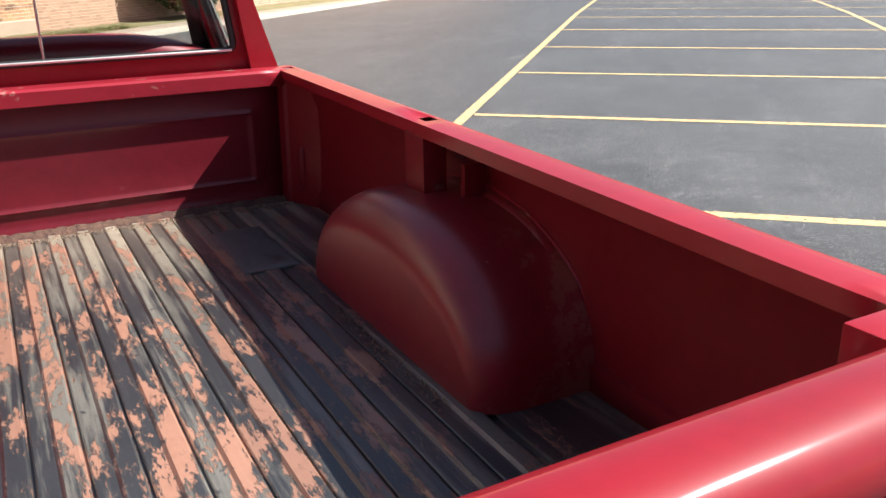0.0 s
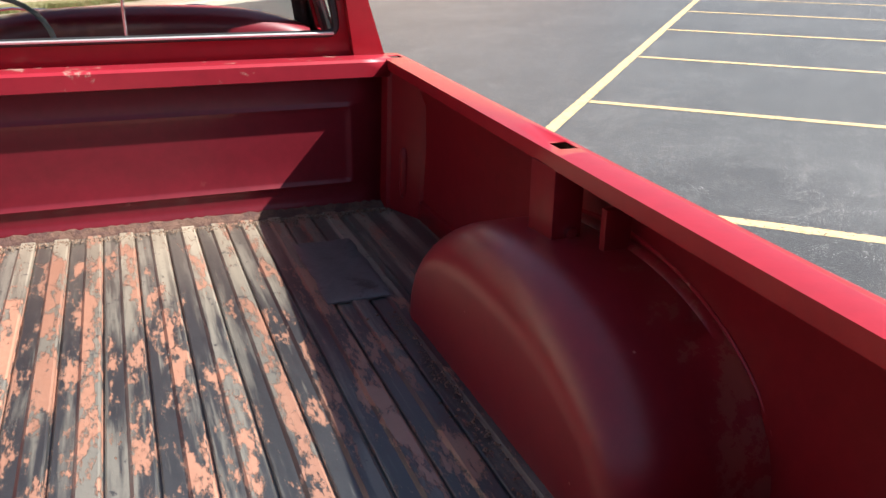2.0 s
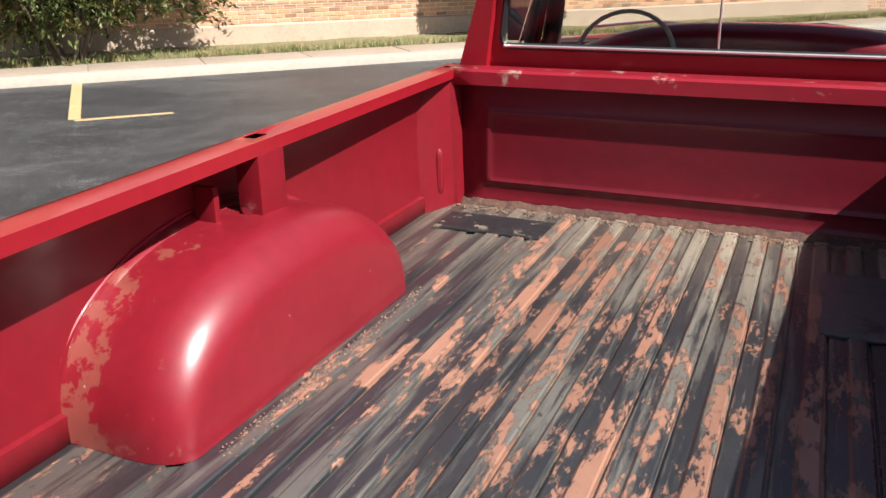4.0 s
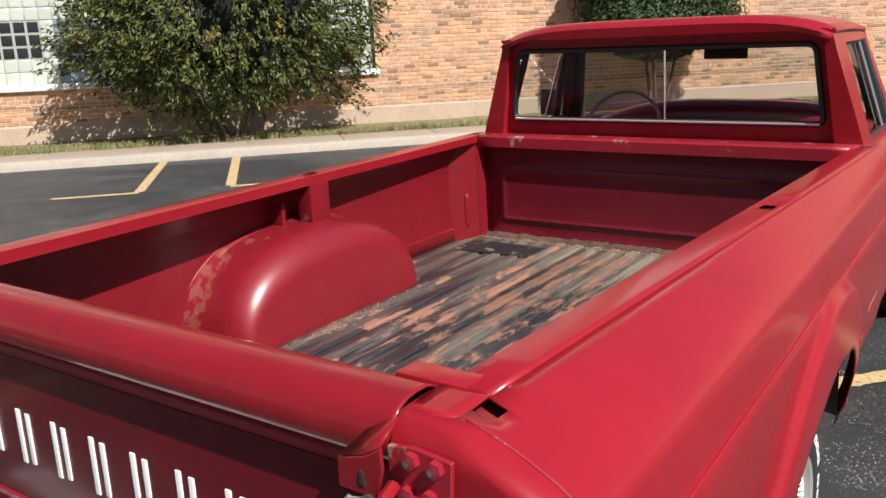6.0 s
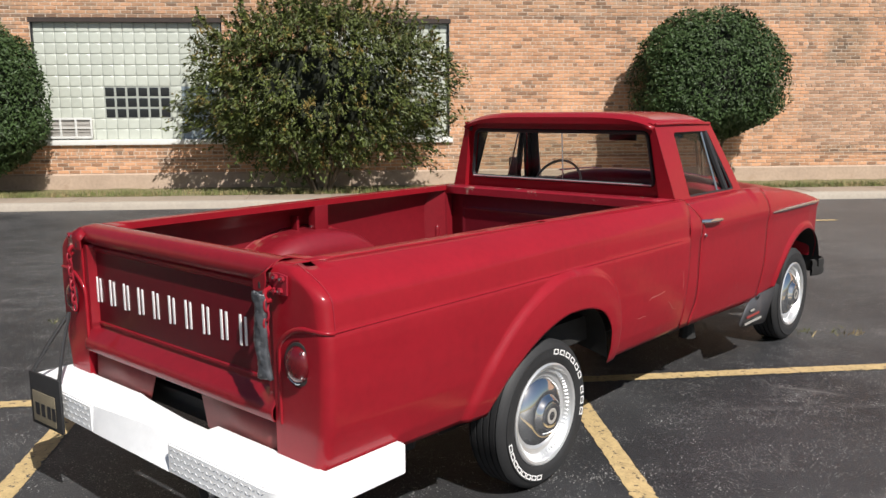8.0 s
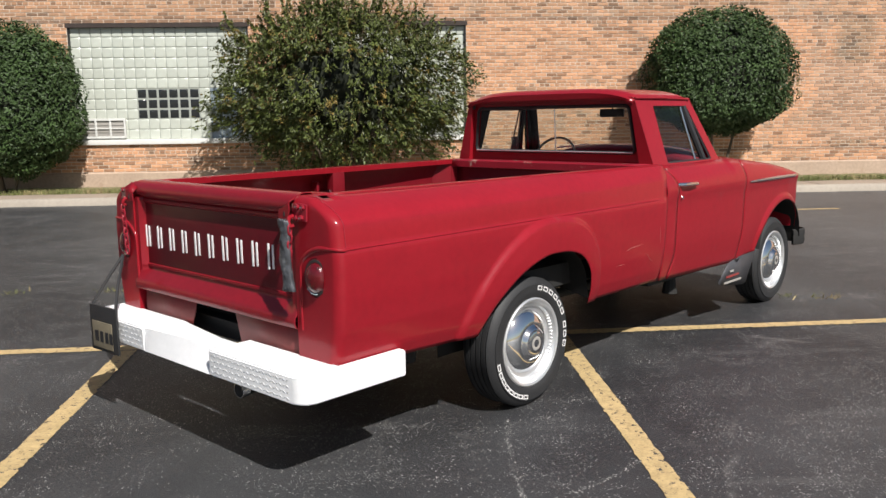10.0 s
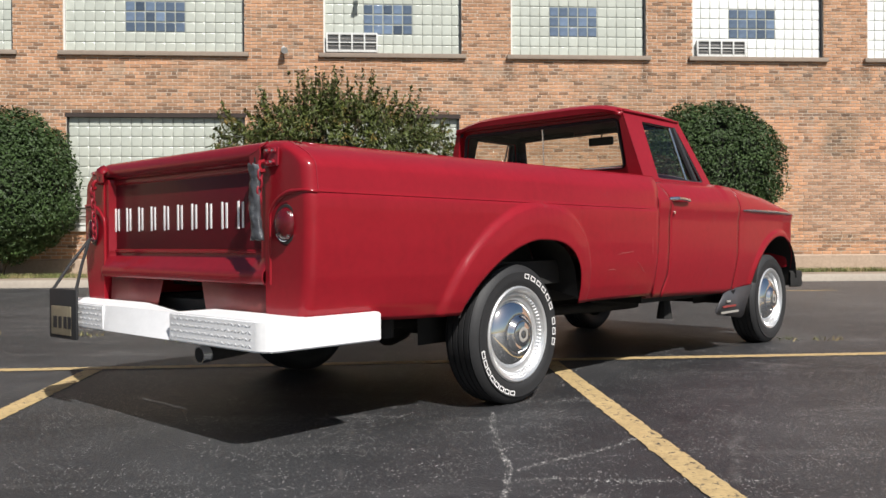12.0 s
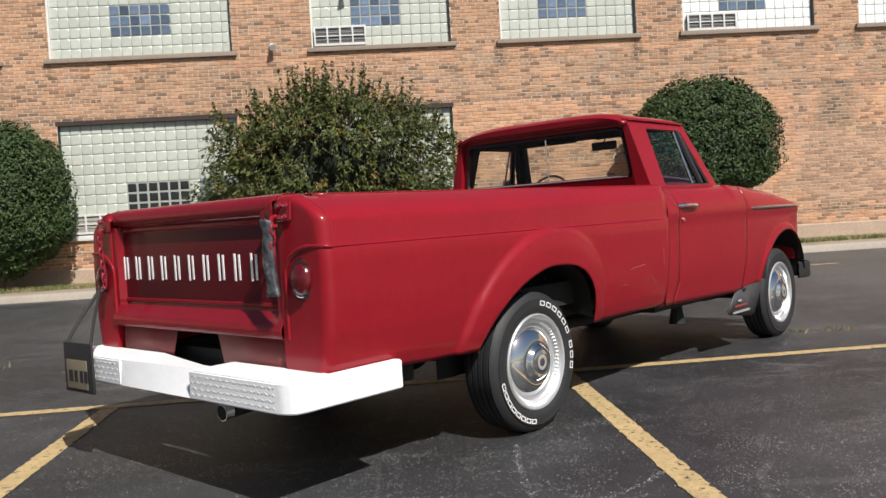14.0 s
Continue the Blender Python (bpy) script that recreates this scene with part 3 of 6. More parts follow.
def ground_crack(pts, width, seed):
    """A pale crumbled crack: small bits of stone scattered along a line."""
    rnd = random.Random(seed)
    verts, faces = [], []
    for (x0, y0), (x1, y1) in zip(pts, pts[1:]):
        n = max(3, int(math.hypot(x1 - x0, y1 - y0) * 300))
        for _ in range(n):
            t, r = rnd.random(), rnd.uniform(0.0008, 0.0016) + 0.003 * rnd.random() ** 4
            x, y = lerp(x0, x1, t) + rnd.gauss(0, width), lerp(y0, y1, t) + rnd.gauss(0, width)
            a, i = rnd.uniform(0, 6.28), len(verts)
            verts += [(x + r * math.cos(a + k * 1.57) * rnd.uniform(0.6, 1.3), y + r * math.sin(a + k * 1.57) * rnd.uniform(0.6, 1.3), 0.0005) for k in range(4)] + [(x, y, r * 0.7 + 0.001)]
            faces += [(i + k, i + (k + 1) % 4, i + 4) for k in range(4)]
    me = bpy.data.meshes.new("crack")
    me.from_pydata(verts, [], faces)
    me.materials.append(CRUMB)
    ob = new("crack", me)
    return tagged(ob, "pale crumbled crack in the dark asphalt", "crack", "cracks", "stuff")


CRUMB = mat("crumbled_stone", (0.42, 0.41, 0.39), rough=0.9, var=0.3, island="island")


def weed(x, y, seed):
    """A small dry tuft growing out of the asphalt."""
    rnd = random.Random(seed)
    verts, faces = [], []
    for _ in range(22):
        px, py = x + rnd.gauss(0, 0.05), y + rnd.gauss(0, 0.05)
        h, a, w = rnd.uniform(0.01, 0.05), rnd.uniform(0, 6.28), rnd.uniform(0.003, 0.006)
        i = len(verts)
        verts += [(px - math.cos(a) * w, py - math.sin(a) * w, 0), (px + math.cos(a) * w, py + math.sin(a) * w, 0), (px + rnd.gauss(0, 0.03), py + rnd.gauss(0, 0.03), h)]
        faces.append((i, i + 1, i + 2))
    me = bpy.data.meshes.new("weed")
    me.from_pydata(verts, [], faces)
    me.materials.append(GRASS)
    tagged(new("weed", me), "small dry weed tuft in a crack of the asphalt", "weed", "weeds", "stuff")


for i, (x, y) in enumerate(((-3.60, 1.16), (-3.75, 1.05), (-2.66, 1.45), (0.90, 4.60), (1.09, 4.72), (1.2, 4.78), (-4.3, 0.5))):
    weed(x, y, i)
ground_crack([(0.94, 0.90), (1.10, 0.70), (1.26, 0.53), (1.48, 0.31), (1.59, 0.20), (1.68, 0.07), (1.74, -0.02), (1.86, -0.2), (2.0, -0.35)], 0.007, 1)
ground_crack([(1.60, 0.19), (1.62, 0.37), (1.66, 0.52), (1.68, 0.71), (1.68, 0.91)], 0.009, 2)
ground_crack([(1.68, 0.12), (1.74, 0.20), (1.83, 0.28), (1.98, 0.37), (2.06, 0.46), (2.3, 0.66)], 0.012, 3)
ground_crack([(0.99, 1.27), (1.05, 1.44), (1.22, 1.43)], 0.02, 4)


def strip(name, profile, x0, x1, step, material, label, category, wob=0.0):
    """A long form along the building from a (y, z) outline."""
    rnd = random.Random(3)
    rows = []
    x = x0
    while x <= x1 + 1e-6:
        rows.append([(x, y + rnd.uniform(-wob, wob), z + rnd.uniform(-wob, wob) * (z > 0.02)) for y, z in profile])
        x += step
    bm = grid(rows)
    bmesh.ops.recalc_face_normals(bm, faces=bm.faces)
    return tagged(place(part(name, bm, material, angle=40), SITE), label, category, kind="structure")


strip("kerb", [(KERB_Y - 0.01, -0.02), (KERB_Y, 0.09), (KERB_Y + 0.025, 0.125), (KERB_Y + 0.16, 0.13), (KERB_Y + 0.16, -0.02)], -40, 60, 0.5, KERB, "pale concrete kerb along the car park", "kerb", 0.003)
slab_bm = block(0.006, 1.494, KERB_Y + 0.166, WALK_Y, -0.02, 0.132, 0.006)
slab_me = mesh_of("slab", slab_bm, CONCRETE)
pavement = tagged(place(part("pavement", block(-40, 60, KERB_Y + 0.17, WALK_Y - 0.01, -0.03, 0.118), CONCRETE), SITE), "pale concrete pavement in front of the building", "pavement", kind="structure")
for k in range(-10, 22):
    s = new("slab", slab_me)
    s.parent = pavement
    s.location = (k * 1.5, 0, random.uniform(-0.003, 0.003))
verge = strip("verge", [(WALK_Y + 0.002, -0.02), (WALK_Y + 0.01, 0.125), (WALK_Y + 0.5, 0.15), (WALL_Y + 0.1, 0.17)], -40, 60, 0.25, SOIL, "strip of thin turf and soil along the wall", "verge", 0.012)


def grass_blades(n, seed):
    rnd = random.Random(seed)
    verts, faces = [], []
    for _ in range(n):
        x, y = rnd.uniform(-14, 18), WALK_Y + 0.03 + abs(rnd.gauss(0, 0.32))
        if y > WALL_Y - 0.05:
            continue
        if noise.noise((x * 1.3, y * 2, 0)) < -0.12 and rnd.random() < 0.8:
            continue
        h, a, w = rnd.uniform(0.03, 0.11), rnd.uniform(0, 6.28), rnd.uniform(0.004, 0.009)
        dx, dy, lx, ly = math.cos(a) * w, math.sin(a) * w, rnd.uniform(-0.04, 0.04), rnd.uniform(-0.04, 0.04)
        i = len(verts)
        verts += [(x - dx, y - dy, 0.13), (x + dx, y + dy, 0.13), (x + lx, y + ly, 0.14 + h)]
        faces.append((i, i + 1, i + 2))
    me = bpy.data.meshes.new("grass")
    me.from_pydata(verts, [], faces)
    me.materials.append(GRASS)
    return tagged(place(new("grass", me), SITE), "short dry grass on the verge by the wall", "grass", kind="stuff")


grass_blades(26000, 5)

# windows: left, right, sill height, top, columns, rows
UP_Z0, UP_Z1, LOW_Z0, LOW_Z1 = 4.72, 7.06, 1.13, 3.40
WINDOWS = [
    (-9.55, -6.75, UP_Z0, UP_Z1), (-5.75, -2.10, UP_Z0, UP_Z1), (-0.47, 2.42, UP_Z0, UP_Z1), (3.47, 6.38, UP_Z0, UP_Z1), (7.40, 10.30, UP_Z0, UP_Z1), (11.30, 14.20, UP_Z0, UP_Z1),
    (-5.70, -2.10, LOW_Z0, LOW_Z1), (-0.45, 2.36, LOW_Z0, LOW_Z1),
]
WALL_X0, WALL_X1, WALL_TOP, BASE_Z = -16.0, 16.0, 9.2, 0.47


def wall_with_openings():
    """The brick wall's core, in cells between the openings."""
    xs = sorted({WALL_X0, WALL_X1, *(v for w in WINDOWS for v in w[:2])})
    zs = sorted({BASE_Z, WALL_TOP, *(v for w in WINDOWS for v in w[2:])})
    bm = bmesh.new()
    for z0, z1 in zip(zs, zs[1:]):
        x_open = None
        cells = [not any(w[0] < (a + b) / 2 < w[1] and w[2] < (z0 + z1) / 2 < w[3] for w in WINDOWS) for a, b in zip(xs, xs[1:])]
        for (a, b), solid in zip(zip(xs, xs[1:]), cells):
            if solid and x_open is None:
                x_open = a
            if not solid and x_open is not None:
                box(bm, x_open, a, WALL_Y + 0.008, WALL_Y + 0.36, z0, z1)
                x_open = None
        if x_open is not None:
            box(bm, x_open, xs[-1], WALL_Y + 0.008, WALL_Y + 0.36, z0, z1)
    return bm


wall = tagged(place(part("wall_1", wall_with_openings(), MORTAR), SITE), "tan and orange brick wall of an industrial building", "wall", kind="structure")
tagged(place(part("wall_2", block(WALL_X1, 70, WALL_Y, WALL_Y + 0.36, 0.1, WALL_TOP), FARBRICK), SITE), "brick wall of the building further along", "wall", kind="structure")
tagged(place(part("wall_3", block(-60, WALL_X0, WALL_Y, WALL_Y + 0.36, 0.1, WALL_TOP), FARBRICK), SITE), "brick wall of the building further along", "wall", kind="structure")
strip("foundation", [(WALL_Y - 0.035, 0.10), (WALL_Y - 0.03, BASE_Z - 0.03), (WALL_Y + 0.0, BASE_Z), (WALL_Y + 0.36, BASE_Z)], WALL_X0, WALL_X1, 0.4, FOUNDATION, "weathered concrete base of the brick wall", "foundation", 0.003)


def clear_of_windows(x0, x1, z0, z1):
    """What is left of a brick where an opening cuts it."""
    for a, b, lo, hi in WINDOWS:
        if z1 > lo - 0.05 and z0 < hi and x1 > a and x0 < b:
            left, right = (x0, a - 0.004), (b + 0.004, x1)
            return [s for s in (left, right) if s[1] - s[0] > 0.02]
    return [(x0, x1)]


BRICK_L, BRICK_H, COURSE = 0.204, 0.0605, 0.0712


def brick_verts(x0, x1, z0, z1, y):
    e = 0.004
    return [(x0, y + 0.012, z0), (x1, y + 0.012, z0), (x1, y + 0.012, z1), (x0, y + 0.012, z1), (x0 + e, y, z0 + e), (x1 - e, y, z0 + e), (x1 - e, y, z1 - e), (x0 + e, y, z1 - e)]


BRICK_FACES = ((4, 5, 6, 7), (0, 1, 5, 4), (1, 2, 6, 5), (2, 3, 7, 6), (3, 0, 4, 7))


def lay_bricks():
    """Courses of stretchers, every sixth a course of headers; a stretch of the wall past the shrub as single pieces, the rest joined."""
    rnd = random.Random(11)
    verts, faces, singles = [], [], []
    row, z = 0, BASE_Z + 0.006
    while z + BRICK_H < WALL_TOP:
        header = row % 6 == 5
        lng = 0.098 if header else BRICK_L
        x = WALL_X0 + (0 if row % 2 else -0.107) + (0.05 if header else 0)
        while x < WALL_X1:
            x1 = x + lng
            near = 9.75 < x < 12.2 and 0.9 < z < 2.6
            if not (near and len(singles) < 296):
                y = WALL_Y + rnd.uniform(-0.003, 0.003)
                for a, b in clear_of_windows(x, x1, z, z + BRICK_H):
                    i = len(verts)
                    verts += brick_verts(a, b, z, z + BRICK_H, y)
                    faces += [tuple(i + k for k in f) for f in BRICK_FACES]
            elif near:
                singles.append((x, z, header, rnd.uniform(-0.003, 0.003)))
            x = x1 + 0.0105
        z += COURSE
        row += 1
    me = bpy.data.meshes.new("brickwork")
    me.from_pydata(verts, [], faces)
    me.materials.append(BRICK)
    ob = new("brickwork", me)
    ob.parent = wall
    ob["kind"] = "stuff"
    return singles


brick_singles = lay_bricks()

BLK = 0.2075


def block_mesh(name, material):
    """A pillowed glass block with a soft rim."""
    h = BLK / 2 - 0.0055
    rows = []
    for r, y in ((1.0, 0.0), (0.97, -0.005), (0.86, -0.0075), (0.5, -0.009)):
        q = h * r
        rows.append([(-q, y, -q), (q, y, -q), (q, y, q), (-q, y, q)])
    bm = grid(rows, True)
    bm.verts.ensure_lookup_table()
    bm.faces.new([bm.verts[12 + i] for i in range(4)])
    bmesh.ops.recalc_face_normals(bm, faces=bm.faces)
    return mesh_of(name, bm, material, 50)


BLOCKS = {k: block_mesh("glass_block", m) for k, m in (("pale", BLOCK), ("white", BLOCKBRIGHT), ("dark", BLOCKDARK), ("blue", BLOCKBLUE), ("clear", BLOCKCLEAR))}


def block_window(i, x0, x1, z0, z1, low):
    """A wall opening filled with glass blocks, with a steel edge and a sill."""
    top = tagged(place(new(f"window_{i}"), SITE), "window of square glass blocks with a small see-through panel", "window", "glass block windows", "structure")
    part("joint_bed", block(x0, x1, WALL_Y + 0.10, WALL_Y + 0.16, z0, z1), BLOCKJOINT, top)
    cols, rows = round((x1 - x0) / BLK), round((z1 - z0) / BLK)
    px, pz = (x1 - x0) / cols, (z1 - z0) / rows
    c0 = cols // 2 - 3 + (1 if cols > 16 and low else 0)
    r0 = 2
    for c in range(cols):
        for r in range(rows):
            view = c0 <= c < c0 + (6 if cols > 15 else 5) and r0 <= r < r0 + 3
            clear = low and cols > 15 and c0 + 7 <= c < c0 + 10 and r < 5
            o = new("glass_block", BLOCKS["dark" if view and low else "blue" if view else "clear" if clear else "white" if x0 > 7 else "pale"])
            o.parent = top
            o.location = (x0 + (c + 0.5) * px, WALL_Y + 0.098, z0 + (r + 0.5) * pz)
            s = (0.84 if low else 0.92) if view else 1.0
            o.scale = (s * px / BLK, 1, s * pz / BLK)
    part("lintel", block(x0 - 0.03, x1 + 0.03, WALL_Y - 0.002, WALL_Y + 0.14, z1 - 0.022, z1 + 0.062), LINTEL, top, "dark rusty steel lintel")
    part("edge_strip", block(x0 - 0.005, x0 + 0.03, WALL_Y + 0.03, WALL_Y + 0.1, z0, z1), SILLW if not low else TRIMDARK, top)
    part("edge_strip", block(x1 - 0.03, x1 + 0.005, WALL_Y + 0.03, WALL_Y + 0.1, z0, z1), TRIMDARK, top)
    if low:
        part("window_sill", block(x0 - 0.06, x1 + 0.06, WALL_Y - 0.06, WALL_Y + 0.1, z0 - 0.10, z0 + 0.005, 0.01), SILLW, top, "white painted sill")
    else:
        part("window_sill", block(x0 - 0.09, x1 + 0.09, WALL_Y - 0.07, WALL_Y + 0.1, z0 - 0.085, z0 + 0.005, 0.008), SILL, top, "weathered brown sill")
    return top


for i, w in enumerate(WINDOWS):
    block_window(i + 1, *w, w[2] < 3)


def air_conditioner(x0, x1, z0, z1, cols, low):
    """A window air conditioner behind a white frame with dark panes."""
    top = tagged(place(new("air_conditioner"), SITE), "white framed window air conditioner set in the glass blocks", "air conditioner", "air conditioners")
    part("body", block(x0, x1, WALL_Y + 0.0, WALL_Y + 0.12, z0, z1, 0.006), GRILLE if not low else PLASTIC, top)
    part("frame", block(x0 - 0.01, x1 + 0.01, WALL_Y - 0.03, WALL_Y + 0.005, z0 - 0.01, z0 + 0.035, 0.004), WHITEMETAL, top)
    part("frame", block(x0 - 0.01, x1 + 0.01, WALL_Y - 0.03, WALL_Y + 0.005, z1 - 0.03, z1 + 0.015, 0.004), WHITEMETAL, top)
    part("frame", block(x0 - 0.008, x1 + 0.008, WALL_Y - 0.026, WALL_Y + 0.004, (z0 + z1) / 2 - 0.01, (z0 + z1) / 2 + 0.012, 0.003), WHITEMETAL, top)
    for k in range(cols + 1):
        x = lerp(x0, x1, k / cols)
        part("mullion", block(x - 0.018, x + 0.018, WALL_Y - 0.032, WALL_Y + 0.006, z0, z1, 0.004), WHITEMETAL, top)
    for k in range(5):
        z = lerp(z0 + 0.04, z1 - 0.05, k / 4)
        part("slat", block(x0 + 0.02, x1 - 0.02, WALL_Y - 0.012, WALL_Y + 0.002, z, z + 0.012), PLASTIC, top)
    return top


air_conditioner(-0.40, 0.64, 4.76, 5.14, 4, False)
air_conditioner(7.50, 8.55, 4.74, 5.08, 4, False)
air_conditioner(-5.55, -4.68, 1.17, 1.55, 3, True)


def wall_lamp(x, z):
    top = tagged(place(new("wall_lamp"), SITE), "small white floodlight fixed to the brick wall", "wall lamp")
    part("bracket", block(x - 0.04, x + 0.04, WALL_Y - 0.05, WALL_Y, z - 0.05, z + 0.05, 0.01), WHITEMETAL, top)
    part("head", tube([(x, WALL_Y - 0.04, z + 0.02), (x + 0.02, WALL_Y - 0.1, z + 0.02), (x + 0.05, WALL_Y - 0.2, z - 0.05)], [0.03, 0.045, 0.07], 12), WHITEMETAL, top)


wall_lamp(-1.3, 4.78)
wall_lamp(0.25, 5.92)


# ---------------------------------------------------------------- shrubs
def leaf_cloud(name, pts, normals, size, material, seed, long=1.9, droop=False):
    """Small folded leaves at points, facing roughly outward."""
    rnd = random.Random(seed)
    verts, faces = [], []
    for p, n in zip(pts, normals):
        d = Vector((n[0] + rnd.gauss(0, 0.55), n[1] + rnd.gauss(0, 0.55), n[2] + rnd.gauss(0, 0.55) + 0.25)).normalized()
        t = d.orthogonal().normalized()
        t = Matrix.Rotation(rnd.uniform(0, 6.28), 3, d) @ t
        if droop:
            t = Vector((n[0] * 0.7 + rnd.gauss(0, 0.45), n[1] * 0.7 + rnd.gauss(0, 0.45), -0.45 + rnd.gauss(0, 0.5))).normalized()
            d = (d - t * d.dot(t)).normalized()
        s = d.cross(t)
        w, l = size * rnd.uniform(0.35, 0.55) * (0.8 if droop else 1), size * long * rnd.uniform(0.4, 0.65)
        p = Vector(p)
        i = len(verts)
        verts += [p - t * l, p + s * w - d * w * 0.3, p + t * l, p - s * w - d * w * 0.3, p + d * w * 0.1]
        faces += [(i, i + 1, i + 4), (i + 1, i + 2, i + 4), (i + 2, i + 3, i + 4), (i + 3, i, i + 4)]
    me = bpy.data.meshes.new(name)
    me.from_pydata(verts, [], faces)
    me.materials.append(material)
    return me


def shrub(name, label, x, y, z_mid, rx, ry, rz, n, size, material, seed, loose, stems, taper=0.0):
    """Stems from the ground and a crown of small leaves, dense or loose at its outline."""
    rnd = random.Random(seed)
    top = tagged(place(new(name), SITE @ Matrix.Translation((x, y, 0.14))), label, "shrub")
    pts, nor, sprigs = [], [], []
    while len(pts) < n:
        v = Vector((rnd.gauss(0, 1), rnd.gauss(0, 1), rnd.gauss(0, 1))).normalized()
        lump = 1 + loose * noise.noise(v * 2.2 + Vector((seed, 0, 0))) + loose * 0.8 * noise.noise(v * 5.5 + Vector((0, seed, 0)))
        depth = 1 - abs(rnd.gauss(0, 0.10 + loose * 0.22))
        if depth < 0.45:
            continue
        r = lump * depth * (1 - taper * smooth01((-0.05 - v.z) / 0.9))
        power = 0.84 if loose < 0.12 else 0.9
        q = [math.copysign(abs(c) ** power, c) for c in v]
        p = Vector((q[0] * rx * r, q[1] * ry * r, q[2] * rz * r + z_mid))
        if p.z < 0.12 or p.y > WALL_Y - y - 0.04:
            continue
        if loose > 0.12 and noise.noise(p * 1.9) < -0.2 and rnd.random() < 0.5:
            continue
        if loose > 0.12:
            twig = Vector((v.x * 0.5, v.y * 0.5, rnd.uniform(-0.7, 0.3))).normalized() * rnd.uniform(0.12, 0.34)
            for _ in range(9):
                pts.append(p + twig * rnd.random() + Vector((rnd.gauss(0, 0.028), rnd.gauss(0, 0.028), rnd.gauss(0, 0.028))))
                nor.append(v)
            continue
        pts.append(p)
        nor.append(v)
    if loose > 0.12:
        for _ in range(210):
            a = rnd.uniform(0, 6.28)
            px, py = math.cos(a) * rx * rnd.uniform(0, 0.95), math.sin(a) * ry * rnd.uniform(0, 0.9)
            k = math.sqrt(max(0, 1 - (px / rx) ** 2 - (py / ry) ** 2))
            base = Vector((px, py, z_mid + rz * k * 0.93))
            tip = base + Vector((px * 0.14 + rnd.uniform(-0.1, 0.1), py * 0.1, (0.22 + 0.75 * rnd.random() ** 1.6) * (0.45 + 0.55 * k)))
            if tip.y > WALL_Y - y - 0.05:
                continue
            for _ in range(34):
                t = rnd.random()
                pts.append(base.lerp(tip, t) + Vector((rnd.gauss(0, 0.024), rnd.gauss(0, 0.024), 0)) * (1.4 - t))
                nor.append(Vector((rnd.gauss(0, 1), rnd.gauss(0, 1), 0.3)).normalized())
            sprigs.append((base - Vector((0, 0, 0.2)), tip))
    crown = new("crown", leaf_cloud("crown", pts, nor, size, material, seed, 1.9 if loose > 0.12 else 1.9, loose > 0.12))
    crown.parent = top
    if sprigs:
        bm = bmesh.new()
        for p, q in sprigs:
            tube([p, p.lerp(q, 0.5), q], [0.007, 0.005, 0.002], 4, bm=bm, caps=False)
        part("twig", bm, BARK, top)["kind"] = "stuff"
    # Near-black solid core stands in for the shade deep inside the crown.
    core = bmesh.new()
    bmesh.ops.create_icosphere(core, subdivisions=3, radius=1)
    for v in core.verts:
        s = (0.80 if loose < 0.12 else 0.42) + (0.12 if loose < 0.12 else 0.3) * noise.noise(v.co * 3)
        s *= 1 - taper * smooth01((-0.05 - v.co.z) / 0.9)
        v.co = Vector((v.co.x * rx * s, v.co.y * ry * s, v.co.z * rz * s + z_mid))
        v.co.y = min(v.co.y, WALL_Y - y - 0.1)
    part("inner_growth", core, CROWNSHADE, top)
    for k in range(stems):
        a = 6.28 * k / stems + rnd.uniform(-0.3, 0.3)
        f = Vector((math.cos(a) * 0.12, math.sin(a) * 0.1, -0.05))
        m = Vector((math.cos(a) * rx * 0.25, math.sin(a) * ry * 0.25, z_mid * 0.5))
        e = Vector((math.cos(a) * rx * 0.55, math.sin(a) * ry * 0.5, z_mid))
        part("stem", tube([f, m, e], [0.035, 0.025, 0.01], 7), BARK, top)
    return top


CROWNSHADE = mat("crown_shade", (0.018, 0.022, 0.012), rough=0.95, var=0.4, grain=12, blot=4)
shrub("shrub", "large loose shrub with green leaves turning orange", -0.2, 12.70, 1.90, 2.42, 0.98, 1.44, 30000, 0.052, LEAF, 3, 0.26, 9)
shrub("shrub", "rounded clipped dark green evergreen shrub", 7.40, 12.80, 1.96, 1.50, 0.88, 1.50, 34000, 0.042, LEAFD, 8, 0.10, 3, 0.30)
shrub("shrub", "rounded clipped dark green evergreen shrub", -6.75, 12.80, 1.70, 1.62, 0.88, 1.58, 36000, 0.042, LEAFD, 15, 0.09, 3, 0.1)
shrub("shrub", "rounded clipped dark green evergreen shrub", 21.0, 12.80, 1.70, 1.6, 0.88, 1.5, 6000, 0.09, LEAFD, 21, 0.08, 3)

# ---------------------------------------------------------------- the pickup
truck = tagged(new("pickup_truck"), "dark red vintage pickup truck with a worn open bed", "pickup truck")
TOP, BELT, BOT, FLOOR = 1.172, 0.967, 0.455, 0.697
REAR, BOX_FRONT = -0.135, 2.536
RW, FW, WZ = 1.151, 4.342, 0.335
LIP_Z, RAIL_LIP = 1.112, 1.140


def lip_x(y):
    """The rails close in slightly towards the tailgate."""
    return 0.666 + 0.048 * min(2.45, max(0.0, y))



WIDE = 0.937


def rail_w(y):
    """Width of the flat of the rail, before the shoulder rounds down."""
    return 0.070


